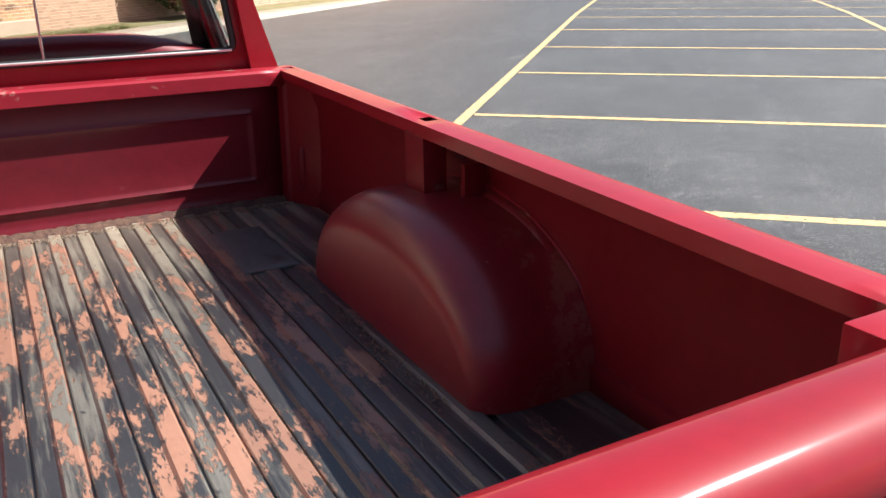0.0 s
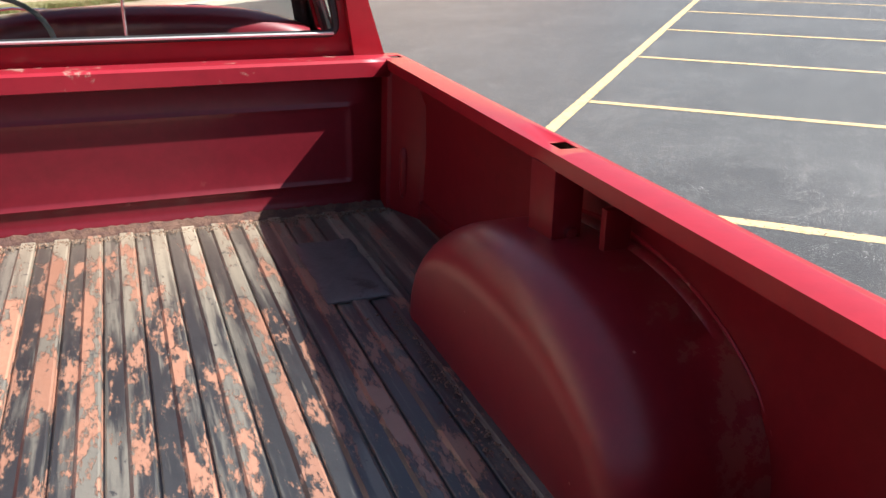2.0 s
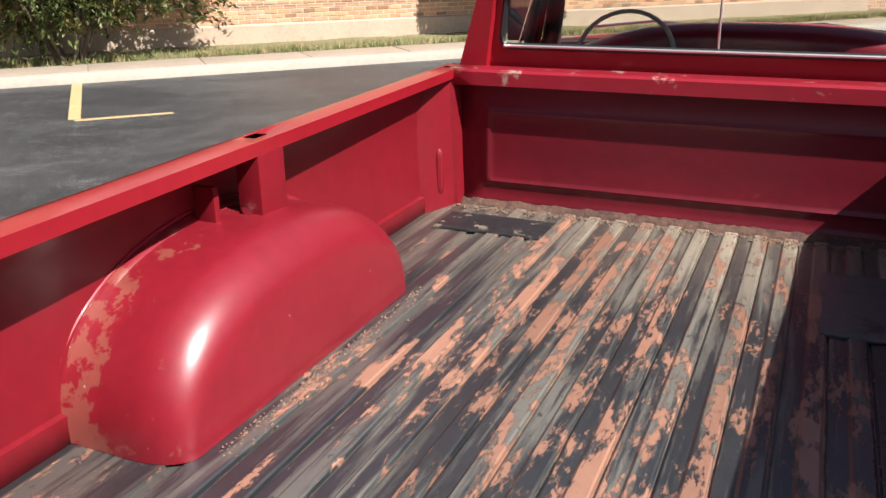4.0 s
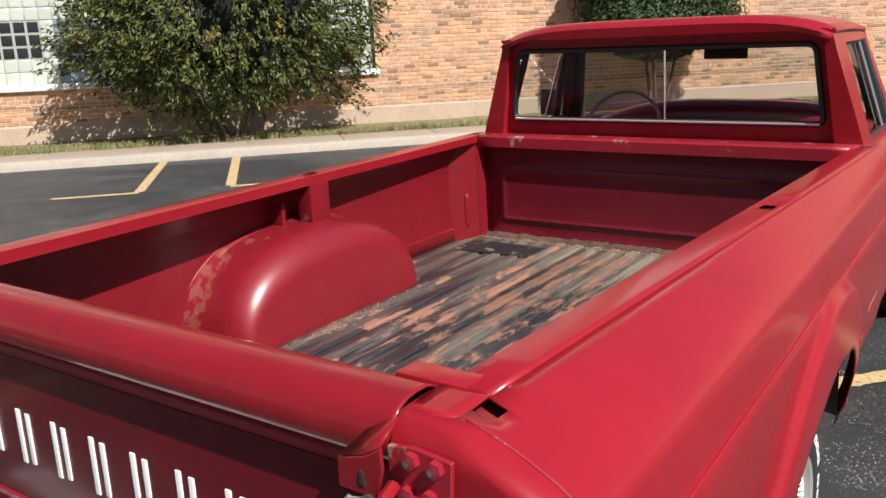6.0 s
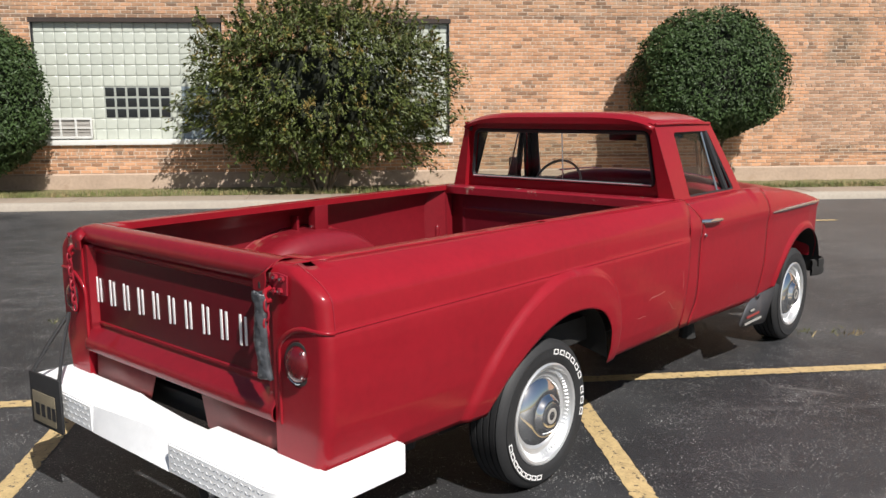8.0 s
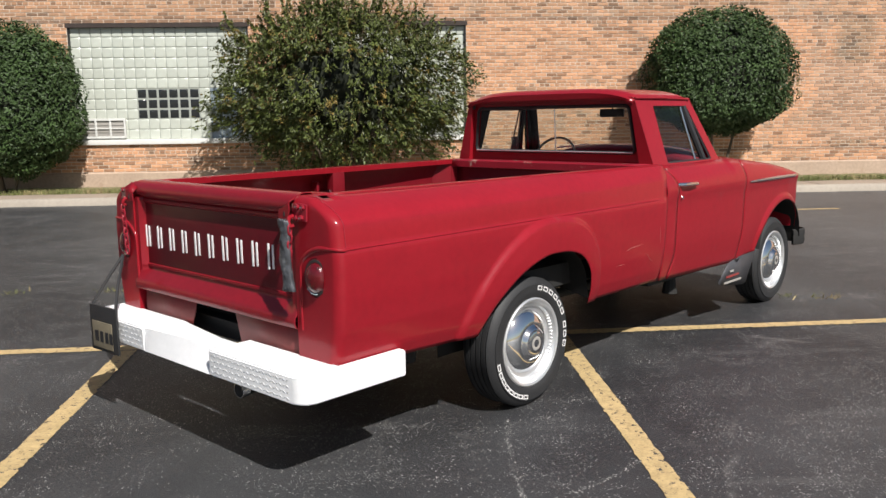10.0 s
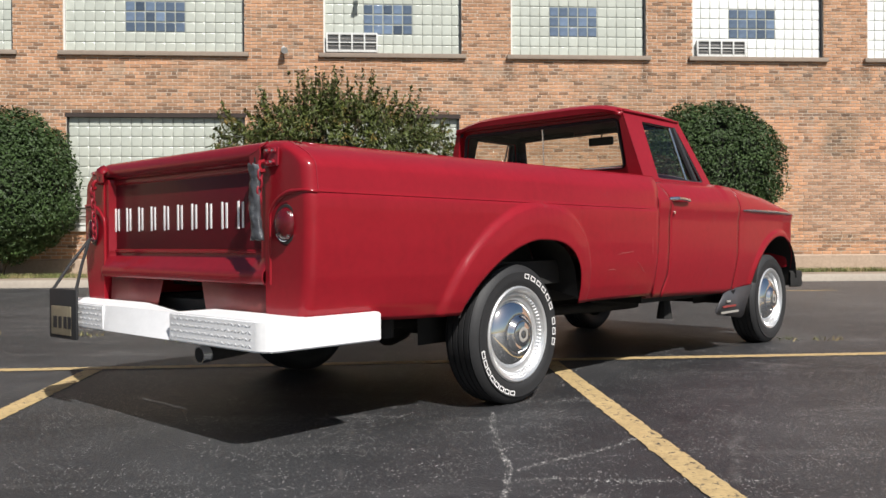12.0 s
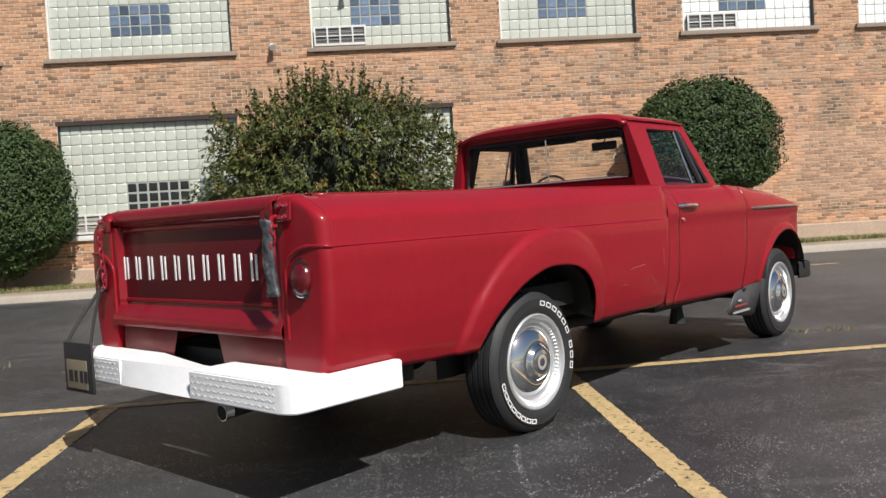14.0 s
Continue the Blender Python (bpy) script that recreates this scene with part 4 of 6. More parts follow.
def inset(z, y=0.0):
    """How far the body side lies inside its widest line at a height; the shoulder rounds in to the rail."""
    low = along([(0.40, 0.085), (0.455, 0.062), (0.53, 0.036), (0.64, 0.016), (0.76, 0.007), (0.91, 0.004), (0.958, 0.006), (0.974, 0.014), (1.04, 0.021), (1.06, 0.024)], z)
    if z <= 1.06:
        return low
    return low + (WIDE - lip_x(y) - rail_w(y) - low) * ((z - 1.06) / (TOP - 1.06)) ** 1.8


def arch_half(y, shape):
    c, left, right, _, _, p_left, p_right = shape
    return abs(y - c) / (left if y < c else right), (p_left if y < c else p_right)


def arch_r(y, z, shape):
    u, p = arch_half(y, shape)
    w = max(0.0, (z - shape[3]) / shape[4])
    return (u ** p + w ** p) ** (1 / p)


def arch_z(y, shape):
    u, p = arch_half(y, shape)
    return shape[3] + shape[4] * max(0.0, 1 - u ** p) ** (1 / p) if u < 1 else -1.0


# centre, rear and front half width, foot, height, and the two roundings
REAR_IN = (1.25, 0.535, 0.395, 0.43, 0.357, 1.6, 2.9)
REAR_OUT = (1.24, 0.665, 0.525, 0.43, 0.548, 1.65, 2.8)
FRONT_IN = (4.42, 0.455, 0.355, 0.45, 0.360, 1.8, 2.2)
FRONT_OUT = (4.42, 0.520, 0.385, 0.45, 0.415, 1.8, 2.2)


def flare(y, z, shape, amount):
    r = arch_r(y, z, shape)
    return amount * (0.72 * smooth01((1 - r) / 0.065) + 0.28 * smooth01((1 - r) / 0.22)) if z > 0.40 else 0.0


CORNER_R = 0.045


def nose_in(y):
    """The bed side turns in at its front end to meet the narrower cab."""
    return 0.030 * smooth01((y - 2.455) / 0.085)



def corner_rows(zs, inner=0.660):
    """The rounded rear corner and the rear face in to the tailgate."""
    rows = []
    def back(z):
        return REAR + 0.028 * max(0.0, (z - 1.12) / (TOP - 1.12)) ** 2.2

    for a in frange(0, math.pi / 2, 8)[1:]:
        rows.append([(WIDE - inset(z) - CORNER_R * (1 - math.cos(a)), lerp(REAR + CORNER_R, back(z), math.sin(a)), z) for z in zs])
    for t in frange(0, 1, 5)[1:]:
        rows.append([(lerp(WIDE - inset(z) - CORNER_R, inner, t), back(z), z) for z in zs])
    rows.append([(inner, REAR + 0.09, z) for z in zs])
    return rows


def box_side(inner):
    """The outer side of the bed with its wheel arch, wrapped round the rear corner to the tailgate opening."""
    ys = sorted({*frange(BOX_FRONT, 2.44, 6), *frange(2.44, 1.80, 10), *frange(1.80, 0.55, 110), *frange(0.55, REAR + CORNER_R, 10), -0.068, -0.026}, reverse=True)
    nz = 56
    rows = []
    for y in ys:
        lo = max(BOT + 0.025 * smooth01((0.6 - y) / 0.7), arch_z(y, REAR_IN))
        rows.append([(WIDE - inset(z, y) - nose_in(y) * (1 - ((z - 0.4) / 0.772) ** 6) + flare(y, z, REAR_OUT, 0.030), y, z) for z in (lerp(lo, TOP, (k / nz) ** 0.9) for k in range(nz + 1))])
    rows += corner_rows([lerp(BOT + 0.025, TOP, (k / nz) ** 0.9) for k in range(nz + 1)], inner)
    bm = grid(rows)
    hole = [f for f in bm.faces if -0.068 < f.calc_center_median().y < -0.026 and f.calc_center_median().z > 1.162 and f.calc_center_median().x < 0.80]
    bmesh.ops.delete(bm, geom=hole, context="FACES")
    return bm


def corner_cap():
    """The top of the rear corner post, from the rail to the rounded edge."""
    bm = bmesh.new()
    edge = [(WIDE - inset(TOP), REAR + CORNER_R, TOP)] + [r[0] for r in corner_rows([TOP])]
    out = WIDE - inset(TOP)
    xs, ys = (0.662, 0.685, 0.710, out), (REAR + 0.118, -0.030, -0.075, REAR + CORNER_R)
    vs = [[bm.verts.new((x, y, TOP)) for x in xs] for y in ys]
    for j in range(3):
        for i in range(3):
            bm.faces.new([vs[j][i], vs[j][i + 1], vs[j + 1][i + 1], vs[j + 1][i]])
    rim = vs[3][::-1] + [bm.verts.new(p) for p in edge[1:]][::-1]
    bm.faces.new(rim[:4] + rim[4:])
    bmesh.ops.recalc_face_normals(bm, faces=bm.faces)
    return bm


both("rear_corner_cap", corner_cap(), PAINT, truck, thick=0.003)
part("bed_side", box_side(0.660), PAINT, truck, thick=0.004, angle=40)
part("bed_side", mirrored(box_side(0.695)), PAINT, truck, thick=0.004, angle=40)


def arch_liner(shape, c, x_in):
    """The dark underside inside a wheel arch."""
    rows = []
    for y in frange(c - shape[1] * 0.999, c + shape[2] * 0.999, 40):
        z = max(0.42, arch_z(min(max(y, shape[0] - shape[1] * 0.9999), shape[0] + shape[2] * 0.9999), shape)) + 0.004
        rows.append([(x_in, y, z + 0.06), (0.70, y, z + 0.05), (0.91, y, z + 0.003)])
    return grid(rows)


both("wheel_well", arch_liner(REAR_IN, REAR_IN[0], 0.64), BLACK, truck)
both("wheel_well", arch_liner(FRONT_IN, FRONT_IN[0], 0.45), BLACK, truck)
both("wheel_well", grid([[(0.64, y, 0.30), (0.64, y, max(0.45, arch_z(y, REAR_IN)) + 0.05)] for y in frange(0.72, 1.64, 20)]), BLACK, truck)
both("wheel_well", grid([[(0.45, 3.90, 0.30), (0.45, 4.80, 0.30)], [(0.45, 3.90, 0.90), (0.45, 4.80, 0.90)]]), BLACK, truck)


def rail():
    """The flat top of the bed side with stake holes and the turned-down inner lip."""
    holes = [(1.243, 1.297), (2.43, 2.475)]
    xs = [0.0, 0.022, 0.058, 0.070]
    ys = sorted({REAR + 0.116, BOX_FRONT, *(v for h in holes for v in h), *frange(0.1, 2.3, 8)})
    bm = bmesh.new()
    grid_v = [[bm.verts.new(((x if i < 3 else rail_w(y) + 0.003) + lip_x(y), y, TOP + 0.0015 * (0 < i < 3))) for i, x in enumerate(xs)] for y in ys]
    for j in range(len(ys) - 1):
        for i in range(3):
            mid = (ys[j] + ys[j + 1]) / 2
            if i == 1 and any(a < mid < b for a, b in holes):
                continue
            bm.faces.new([grid_v[j][i], grid_v[j][i + 1], grid_v[j + 1][i + 1], grid_v[j + 1][i]])
    low = [bm.verts.new((v[0].co.x + 0.004, v[0].co.y, RAIL_LIP)) for v in grid_v]
    back = [bm.verts.new((v[0].co.x + 0.025, v[0].co.y, RAIL_LIP - 0.004)) for v in grid_v]
    for j in range(len(ys) - 1):
        bm.faces.new([grid_v[j][0], grid_v[j + 1][0], low[j + 1], low[j]])
        bm.faces.new([low[j], low[j + 1], back[j + 1], back[j]])
    return bm


both("bed_rail", rail(), PAINT, truck, thick=0.003, angle=50)


def inner_wall():
    prof = [(0.842, FLOOR - 0.01), (0.842, 0.752), (0.852, 0.757), (0.862, 0.93), (0.862, 1.05), (0.846, 1.102), (0.0, 1.150), (-1.0, 1.165)]
    over = 0.81
    tuck = {0.0: 0.062, -1.0: 0.030}
    return grid([[(lip_x(y) + tuck[x] if x <= 0 else x, y, max(z, over) if 0.76 < y < 1.63 else z) for x, z in prof] for y in sorted({*frange(REAR + 0.06, 2.46, 20), 0.755, 0.765, 1.625, 1.635})], flip=True)


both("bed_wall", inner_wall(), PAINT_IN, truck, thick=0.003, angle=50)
both("bed_corner_post", block(0.585, 0.70, REAR + 0.112, REAR + 0.162, FLOOR, TOP + 0.003, 0.004), PAINT, truck)
# Raised pale-flecked bead along the corner seam; its edge highlight is drawn in.
both("corner_seam", tube([(WIDE - inset(z) + 0.0008, REAR + CORNER_R + 0.002, z) for z in frange(BELT + 0.01, TOP - 0.002, 40)], 0.0022, 6), PAINT_WORN, truck, label="thin seam bead drawn with its highlight")


def wheelhouse():
    """The rounded hump over the rear wheel inside the bed."""
    c, hy, hz, p = 1.197, 0.468, 0.312, 2.35

    def ring(x, off):
        out = []
        for k in range(41):
            t = math.pi * k / 40
            u, w = math.cos(t), math.sin(t)
            r = 1 / ((abs(u) ** p + abs(w) ** p) ** (1 / p))
            out.append((x, c + (hy - off * 0.55) * u * r, FLOOR + (hz - off) * w * r))
        return out

    rows = [ring(0.862, -0.010), ring(0.845, -0.008), ring(0.838, 0.0), ring(0.76, 0.0)]
    for k in range(0, 9):
        a = math.pi / 2 * k / 8
        rows.append(ring(0.70 - 0.115 * math.sin(a) + 0.0, 0.105 * (1 - math.cos(a))))
    bm = grid(rows)
    bm.verts.ensure_lookup_table()
    last = [bm.verts[len(bm.verts) - 41 + i] for i in range(41)]
    mid = bm.verts.new((0.585, c, FLOOR))
    for a, b in zip(last, last[1:]):
        bm.faces.new([a, b, mid])
    bmesh.ops.recalc_face_normals(bm, faces=bm.faces)
    return bm


both("wheelhouse", wheelhouse(), PAINT_HUMP, truck, angle=45)
both("hump_seam", tube([(0.858, 1.197 + 0.488 * math.cos(t), FLOOR + 0.332 * math.sin(t) ** 0.86) for t in frange(0.05, math.pi - 0.05, 40)], 0.0035, 6), PAINT_WORN, truck, label="thin pale weld seam")


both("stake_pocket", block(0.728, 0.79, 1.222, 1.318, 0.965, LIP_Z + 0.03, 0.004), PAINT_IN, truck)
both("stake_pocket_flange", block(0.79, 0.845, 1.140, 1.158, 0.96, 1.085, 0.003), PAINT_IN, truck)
both("stake_pocket_bolt", tube([(0.765, 1.223, 1.02), (0.765, 1.212, 1.02)], 0.012, 8), STEEL, truck)


def front_post():
    """The folded corner post with a pill-shaped rib, wider at its foot."""
    rows = []
    for z in (FLOOR, FLOOR + 0.05, 0.88, LIP_Z + 0.04):
        w = 0.012 * (1 - smooth01((z - FLOOR) / 0.4))
        rows.append([(0.862, 2.270 - w, z), (0.850 - w, 2.285 - w, z), (0.798 - w, 2.405, z), (0.786 - w, 2.412, z), (0.780 - w, 2.456, z)])
    bm = grid(rows)
    foot, head = FLOOR + 0.045, FLOOR + 0.215
    tube([(0.819, 2.350, lerp(foot, head, t)) for t in (0, 0.03, 0.09, 0.2, 0.8, 0.91, 0.97, 1)], [0.003, 0.010, 0.016, 0.019, 0.019, 0.016, 0.010, 0.003], 12, bm=bm)
    bmesh.ops.recalc_face_normals(bm, faces=bm.faces)
    return bm


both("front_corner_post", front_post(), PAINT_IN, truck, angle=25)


def front_panel():
    """The bed's front wall with a raised border line and the header on top."""
    y0 = 2.456
    xs = sorted({*frange(-0.78, 0.78, 12), -0.690, -0.682, -0.672, -0.664, 0.664, 0.672, 0.682, 0.690})
    zs = [FLOOR, 0.722, 0.727, 0.770, 0.778, 0.786, 0.794, 0.802, 0.88, 0.98, 1.012, 1.020, 1.028, 1.036, 1.044, 1.11, 1.17]

    def y(x, z):
        d = max(abs(x) - 0.677, 0.786 - z, z - 1.028)
        return y0 - 0.008 * max(0, 1 - abs(d) / 0.012) - (0.004 if z < 0.725 else 0)

    return grid([[(x, y(x, z), z) for x in xs] for z in zs])


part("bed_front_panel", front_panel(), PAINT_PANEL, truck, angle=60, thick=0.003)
hdr = [(2.512, 1.08), (2.512, TOP), (2.495, TOP + 0.004), (2.416, TOP + 0.002), (2.407, TOP - 0.006), (2.408, LIP_Z + 0.010), (2.420, LIP_Z + 0.006)]
part("bed_header", grid([[(x, y, z) for y, z in hdr] for x in frange(-0.80, 0.80, 16)]), PAINT_WORN, truck, "red header rail with scraped paint", angle=40, thick=0.003)
RUST = mat("rusty_dirt", (0.11, 0.060, 0.042), rough=0.95, var=0.45, grain=45, blot=9, second=(0.07, 0.035, 0.028), amount=0.52, bump=0.006, bump_scale=70)


def sill_rows():
    """The packed, rusty angle between front panel and floor, with a crumbled edge."""
    rnd = random.Random(2)
    rows = []
    for x in frange(-0.785, 0.785, 110):
        e = rnd.uniform(-0.006, 0.006)
        rows.append([(x, 2.4525, 0.717 + e * 0.6), (x, 2.447, 0.713 + e * 0.5), (x, 2.441 + e * 0.4, FLOOR + 0.010), (x, 2.434 + e * 0.6, FLOOR + 0.007), (x, 2.426 + e, FLOOR - 0.003)])
    return rows


part("sill_angle", grid(sill_rows()), RUST, truck, "rusty dirt-packed sill at the foot of the front panel", angle=70)

# bed floor: flat side sheets, and the raised boards
floor_base = part("bed_floor", block(-0.636, 0.636, REAR + 0.065, 2.46, FLOOR - 0.03, FLOOR - 0.008), BED, truck, "worn bed floor, black paint over orange primer")
RIB = 0.0868


def plank_mesh():
    w = RIB / 2 - 0.003
    prof = [(-w, FLOOR - 0.009), (-w, FLOOR - 0.003), (-w + 0.003, FLOOR - 0.001), (-0.004, FLOOR - 0.001), (0.003, FLOOR + 0.005), (w - 0.005, FLOOR + 0.0045), (w - 0.001, FLOOR + 0.002), (w, FLOOR - 0.009)]
    return grid([[(x, y, z) for x, z in prof] for y in frange(REAR + 0.075, 2.425, 24)], flip=True)


for k in range(-7, 7):
    bm = plank_mesh()
    for v in bm.verts:
        v.co.x += k * RIB + 0.0474
    part("plank", bm, BED, floor_base, angle=20)
both("floor_side_sheet", block(0.630, 0.842, REAR + 0.075, 0.765, FLOOR - 0.008, FLOOR - 0.001), BED, truck)
both("floor_side_sheet", block(0.630, 0.842, 1.635, 2.43, FLOOR - 0.008, FLOOR - 0.001), BED, truck)


def ragged_sheet(x0, x1, y0, y1, z, seed, rag):
    """A thin sheet with a torn, uneven outline and a slightly buckled top."""
    rnd = random.Random(seed)
    n, bm = 16, bmesh.new()
    rim = []
    for a, b in (((x0, y0), (x1, y0)), ((x1, y0), (x1, y1)), ((x1, y1), (x0, y1)), ((x0, y1), (x0, y0))):
        rim += [(lerp(a[0], b[0], k / n) + rnd.uniform(-rag, rag), lerp(a[1], b[1], k / n) + rnd.uniform(-rag, rag)) for k in range(n)]
    cx, cy = (x0 + x1) / 2, (y0 + y1) / 2
    rows = []
    for r, h in ((1.0, -0.0045), (1.0, 0.001), (0.97, 0.0025), (0.7, 0.003), (0.35, 0.003)):
        rows.append([(lerp(cx, x, r), lerp(cy, y, r), z + h + (0.0012 * noise.noise(Vector((x * 30, y * 30, r * 9))) if h > 0 else 0)) for x, y in rim])
    grid(rows, True, bm)
    bm.verts.ensure_lookup_table()
    bm.faces.new([bm.verts[len(bm.verts) - len(rim) + k] for k in range(len(rim))])
    bmesh.ops.recalc_face_normals(bm, faces=bm.faces)
    return bm


PATCH_GREY = mat("grey_floor_sheet", (0.085, 0.088, 0.090), rough=0.42, var=0.3, grain=40, blot=6, second=(0.03, 0.03, 0.033), amount=0.42, bump=0.002, bump_scale=30, coat=0.3, coat_rough=0.3)
part("floor_patch", ragged_sheet(-0.75, -0.385, 2.14, 2.31, FLOOR + 0.0055, 4, 0.004), PATCH, floor_base, "black patch plate", angle=60)
part("floor_patch", ragged_sheet(0.42, 0.585, 1.74, 2.16, FLOOR + 0.0055, 7, 0.004), PATCH_GREY, floor_base, "grey patch plate", angle=60)


def bed_dirt():
    """Brown crumbs and grit swept against the front sill and the foot of the humps."""
    rnd = random.Random(9)
    verts, faces = [], []
    for _ in range(3400):
        if rnd.random() < 0.7:
            x, y = rnd.uniform(-0.78, 0.78), 2.405 - abs(rnd.gauss(0, 0.022))
        else:
            x, y = rnd.choice((-1, 1)) * (0.565 - abs(rnd.gauss(0, 0.02))), rnd.uniform(0.8, 1.65)
        r, a, i = 0.0012 + 0.004 * rnd.random() ** 3, rnd.uniform(0, 6.28), len(verts)
        z = FLOOR + 0.0045
        verts += [(x + r * math.cos(a + k * 1.57) * rnd.uniform(0.6, 1.3), y + r * math.sin(a + k * 1.57) * rnd.uniform(0.6, 1.3), z) for k in range(4)] + [(x, y, z + r * 0.9)]
        faces += [(i + k, i + (k + 1) % 4, i + 4) for k in range(4)]
    me = bpy.data.meshes.new("dirt")
    me.from_pydata(verts, [], faces)
    me.materials.append(DIRT)
    return tagged(new("dirt", me), "brown crumbs of dirt on the bed floor", "dirt", kind="stuff")


DIRT = mat("brown_dirt", (0.16, 0.11, 0.075), rough=0.95, var=0.3, island="island")
bed_dirt()


# tailgate
GATE_FACE = -0.094


def tailgate():
    """A pressed tailgate: a rolled top, a shallow recessed face between side stiles, and a sloping ledge at its foot."""
    f = GATE_FACE
    prof = [(-0.020, 1.08), (-0.022, 1.160), (-0.030, 1.170), (-0.046, 1.176), (-0.070, 1.177), (-0.088, 1.175), (-0.104, 1.169), (-0.116, 1.159), (-0.124, 1.146), (-0.127, 1.132), (-0.127, 1.118), (-0.122, 1.108), (f - 0.012, 1.103), (f - 0.004, 1.092), (f - 0.010, 1.084), (f - 0.010, 1.074), (f, 1.066), (f, 0.752), (f - 0.006, 0.748), (f - 0.006, 0.740), (f, 0.736), (f, 0.722), (f - 0.004, 0.714), (-0.134, 0.676), (-0.144, 0.662), (-0.146, 0.640), (-0.140, 0.622), (-0.124, 0.618), (-0.06, 0.616)]
    xs = [-0.657, -0.649, -0.622, -0.604, *frange(-0.55, 0.55, 12), 0.604, 0.622, 0.649, 0.657]
    rows = []
    for x in xs:
        e = smooth01((abs(x) - 0.603) / 0.020)
        rows.append([(x * (1.065 if x < 0 else 1.0), lerp(y, -0.124 if 0.70 < z < 1.10 else y, e), z) for y, z in prof])
    bm = grid(rows, flip=True)
    grid([[(x, -0.020, 1.08), (x, -0.020, 0.62)] for x in (-0.652, 0.652)], bm=bm)
    return bm


gate = part("tailgate", tailgate(), PAINT_GATE, truck, angle=35)
gate.modifiers.new("sheet", "SOLIDIFY").thickness = 0.003
# Face plate in the darkened red, so the recess shade comes from paint.
part("gate_panel", block(-0.632, 0.596, GATE_FACE - 0.0045, GATE_FACE + 0.001, 0.756, 1.062, 0.002), PAINT_SHADE, gate, "dark maroon face with shade painted in")
# ten tall narrow badge shapes, drawn as pairs of upright strokes
for k in range(10):
    x = lerp(-0.625, 0.444, k / 9)
    for d, h in ((-0.019, 0.0), (0.013, 0.004)):
        part("badge_bar", block(x + d - 0.0065, x + d + 0.0065, GATE_FACE - 0.0075, GATE_FACE - 0.003, 0.838 + h, 0.952 - h, 0.0015), LETTER, gate, "white painted bar")


def flat_plate(pts, y0, y1, bevel=0.0015):
    """A plate of a given (x, z) outline between two depths."""
    bm = bmesh.new()
    a = [bm.verts.new((x, y0, z)) for x, z in pts]
    b = [bm.verts.new((x, y1, z)) for x, z in pts]
    bm.faces.new(a)
    bm.faces.new(b[::-1])
    for i in range(len(pts)):
        j = (i + 1) % len(pts)
        bm.faces.new([a[i], b[i], b[j], a[j]])
    bmesh.ops.recalc_face_normals(bm, faces=bm.faces)
    if bevel:
        bmesh.ops.bevel(bm, geom=list(bm.edges), offset=bevel, segments=1, affect="EDGES")
    return bm


def latch(side):
    """A bolted plate on the corner, a folded arm from the gate with a slot, a hook and a hanging chain."""
    s = side
    d = 0.0 if s > 0 else -0.035

    def plate_at(pts, y0, y1):
        return flat_plate([(s * x, z) for x, z in pts], y0, y1)

    br = part("latch_bracket", plate_at([(0.664, 1.070), (0.754, 1.074), (0.758, 1.140), (0.700, 1.146), (0.664, 1.140)], -0.145, -0.137), PAINT_WORN, truck)
    arm = part("latch_arm", plate_at([(0.600, 1.078), (0.660, 1.076), (0.672, 1.118), (0.670, 1.146), (0.645, 1.130), (0.601, 1.117)], -0.166, -0.160), PAINT_GATE, br)
    fold = grid([[(s * 0.603, -0.163, 1.116), (s * 0.645, -0.163, 1.129), (s * 0.670, -0.163, 1.145)], [(s * 0.622, -0.126, 1.140), (s * 0.652, -0.126, 1.158), (s * 0.672, -0.126, 1.168)]], flip=s > 0)
    part("arm_fold", fold, PAINT_GATE, br, thick=0.005)
    part("arm_slot", plate_at([(0.633, 1.088), (0.645, 1.088), (0.643, 1.106), (0.639, 1.112), (0.634, 1.106)], -0.1675, -0.1655), BLACK, arm)
    for bx, bz in ((0.702, 1.131), (0.737, 1.129), (0.694, 1.084), (0.726, 1.087)):
        part("bolt", tube([(s * bx, -0.143, bz), (s * bx, -0.155, bz)], 0.0115, 6), PAINT_WORN, br)
        part("bolt_shank", tube([(s * bx, -0.150, bz), (s * bx, -0.160, bz)], 0.005, 6), STEEL, br)
    part("hook", tube([(s * 0.676, -0.150, 1.092), (s * 0.678, -0.172, 1.086), (s * 0.682, -0.180, 1.070), (s * 0.688, -0.172, 1.052), (s * 0.694, -0.160, 1.056)], 0.009, 8), PAINT, br)
    for k in range(8):
        z = 1.040 - k * 0.031
        a = 0.3 if k % 2 else math.pi / 2 + 0.3
        ring = [(s * (0.688 - 0.003 * k) + 0.011 * math.cos(t) * math.cos(a), -0.178 + 0.011 * math.cos(t) * math.sin(a), z + 0.022 * math.sin(t)) for t in frange(0, 2 * math.pi, 12)]
        part("chain_link", tube(ring, 0.0042, 6, caps=False), PAINT_WORN, br)
    br.location.x = d
    return br


latch(1)
latch(-1)


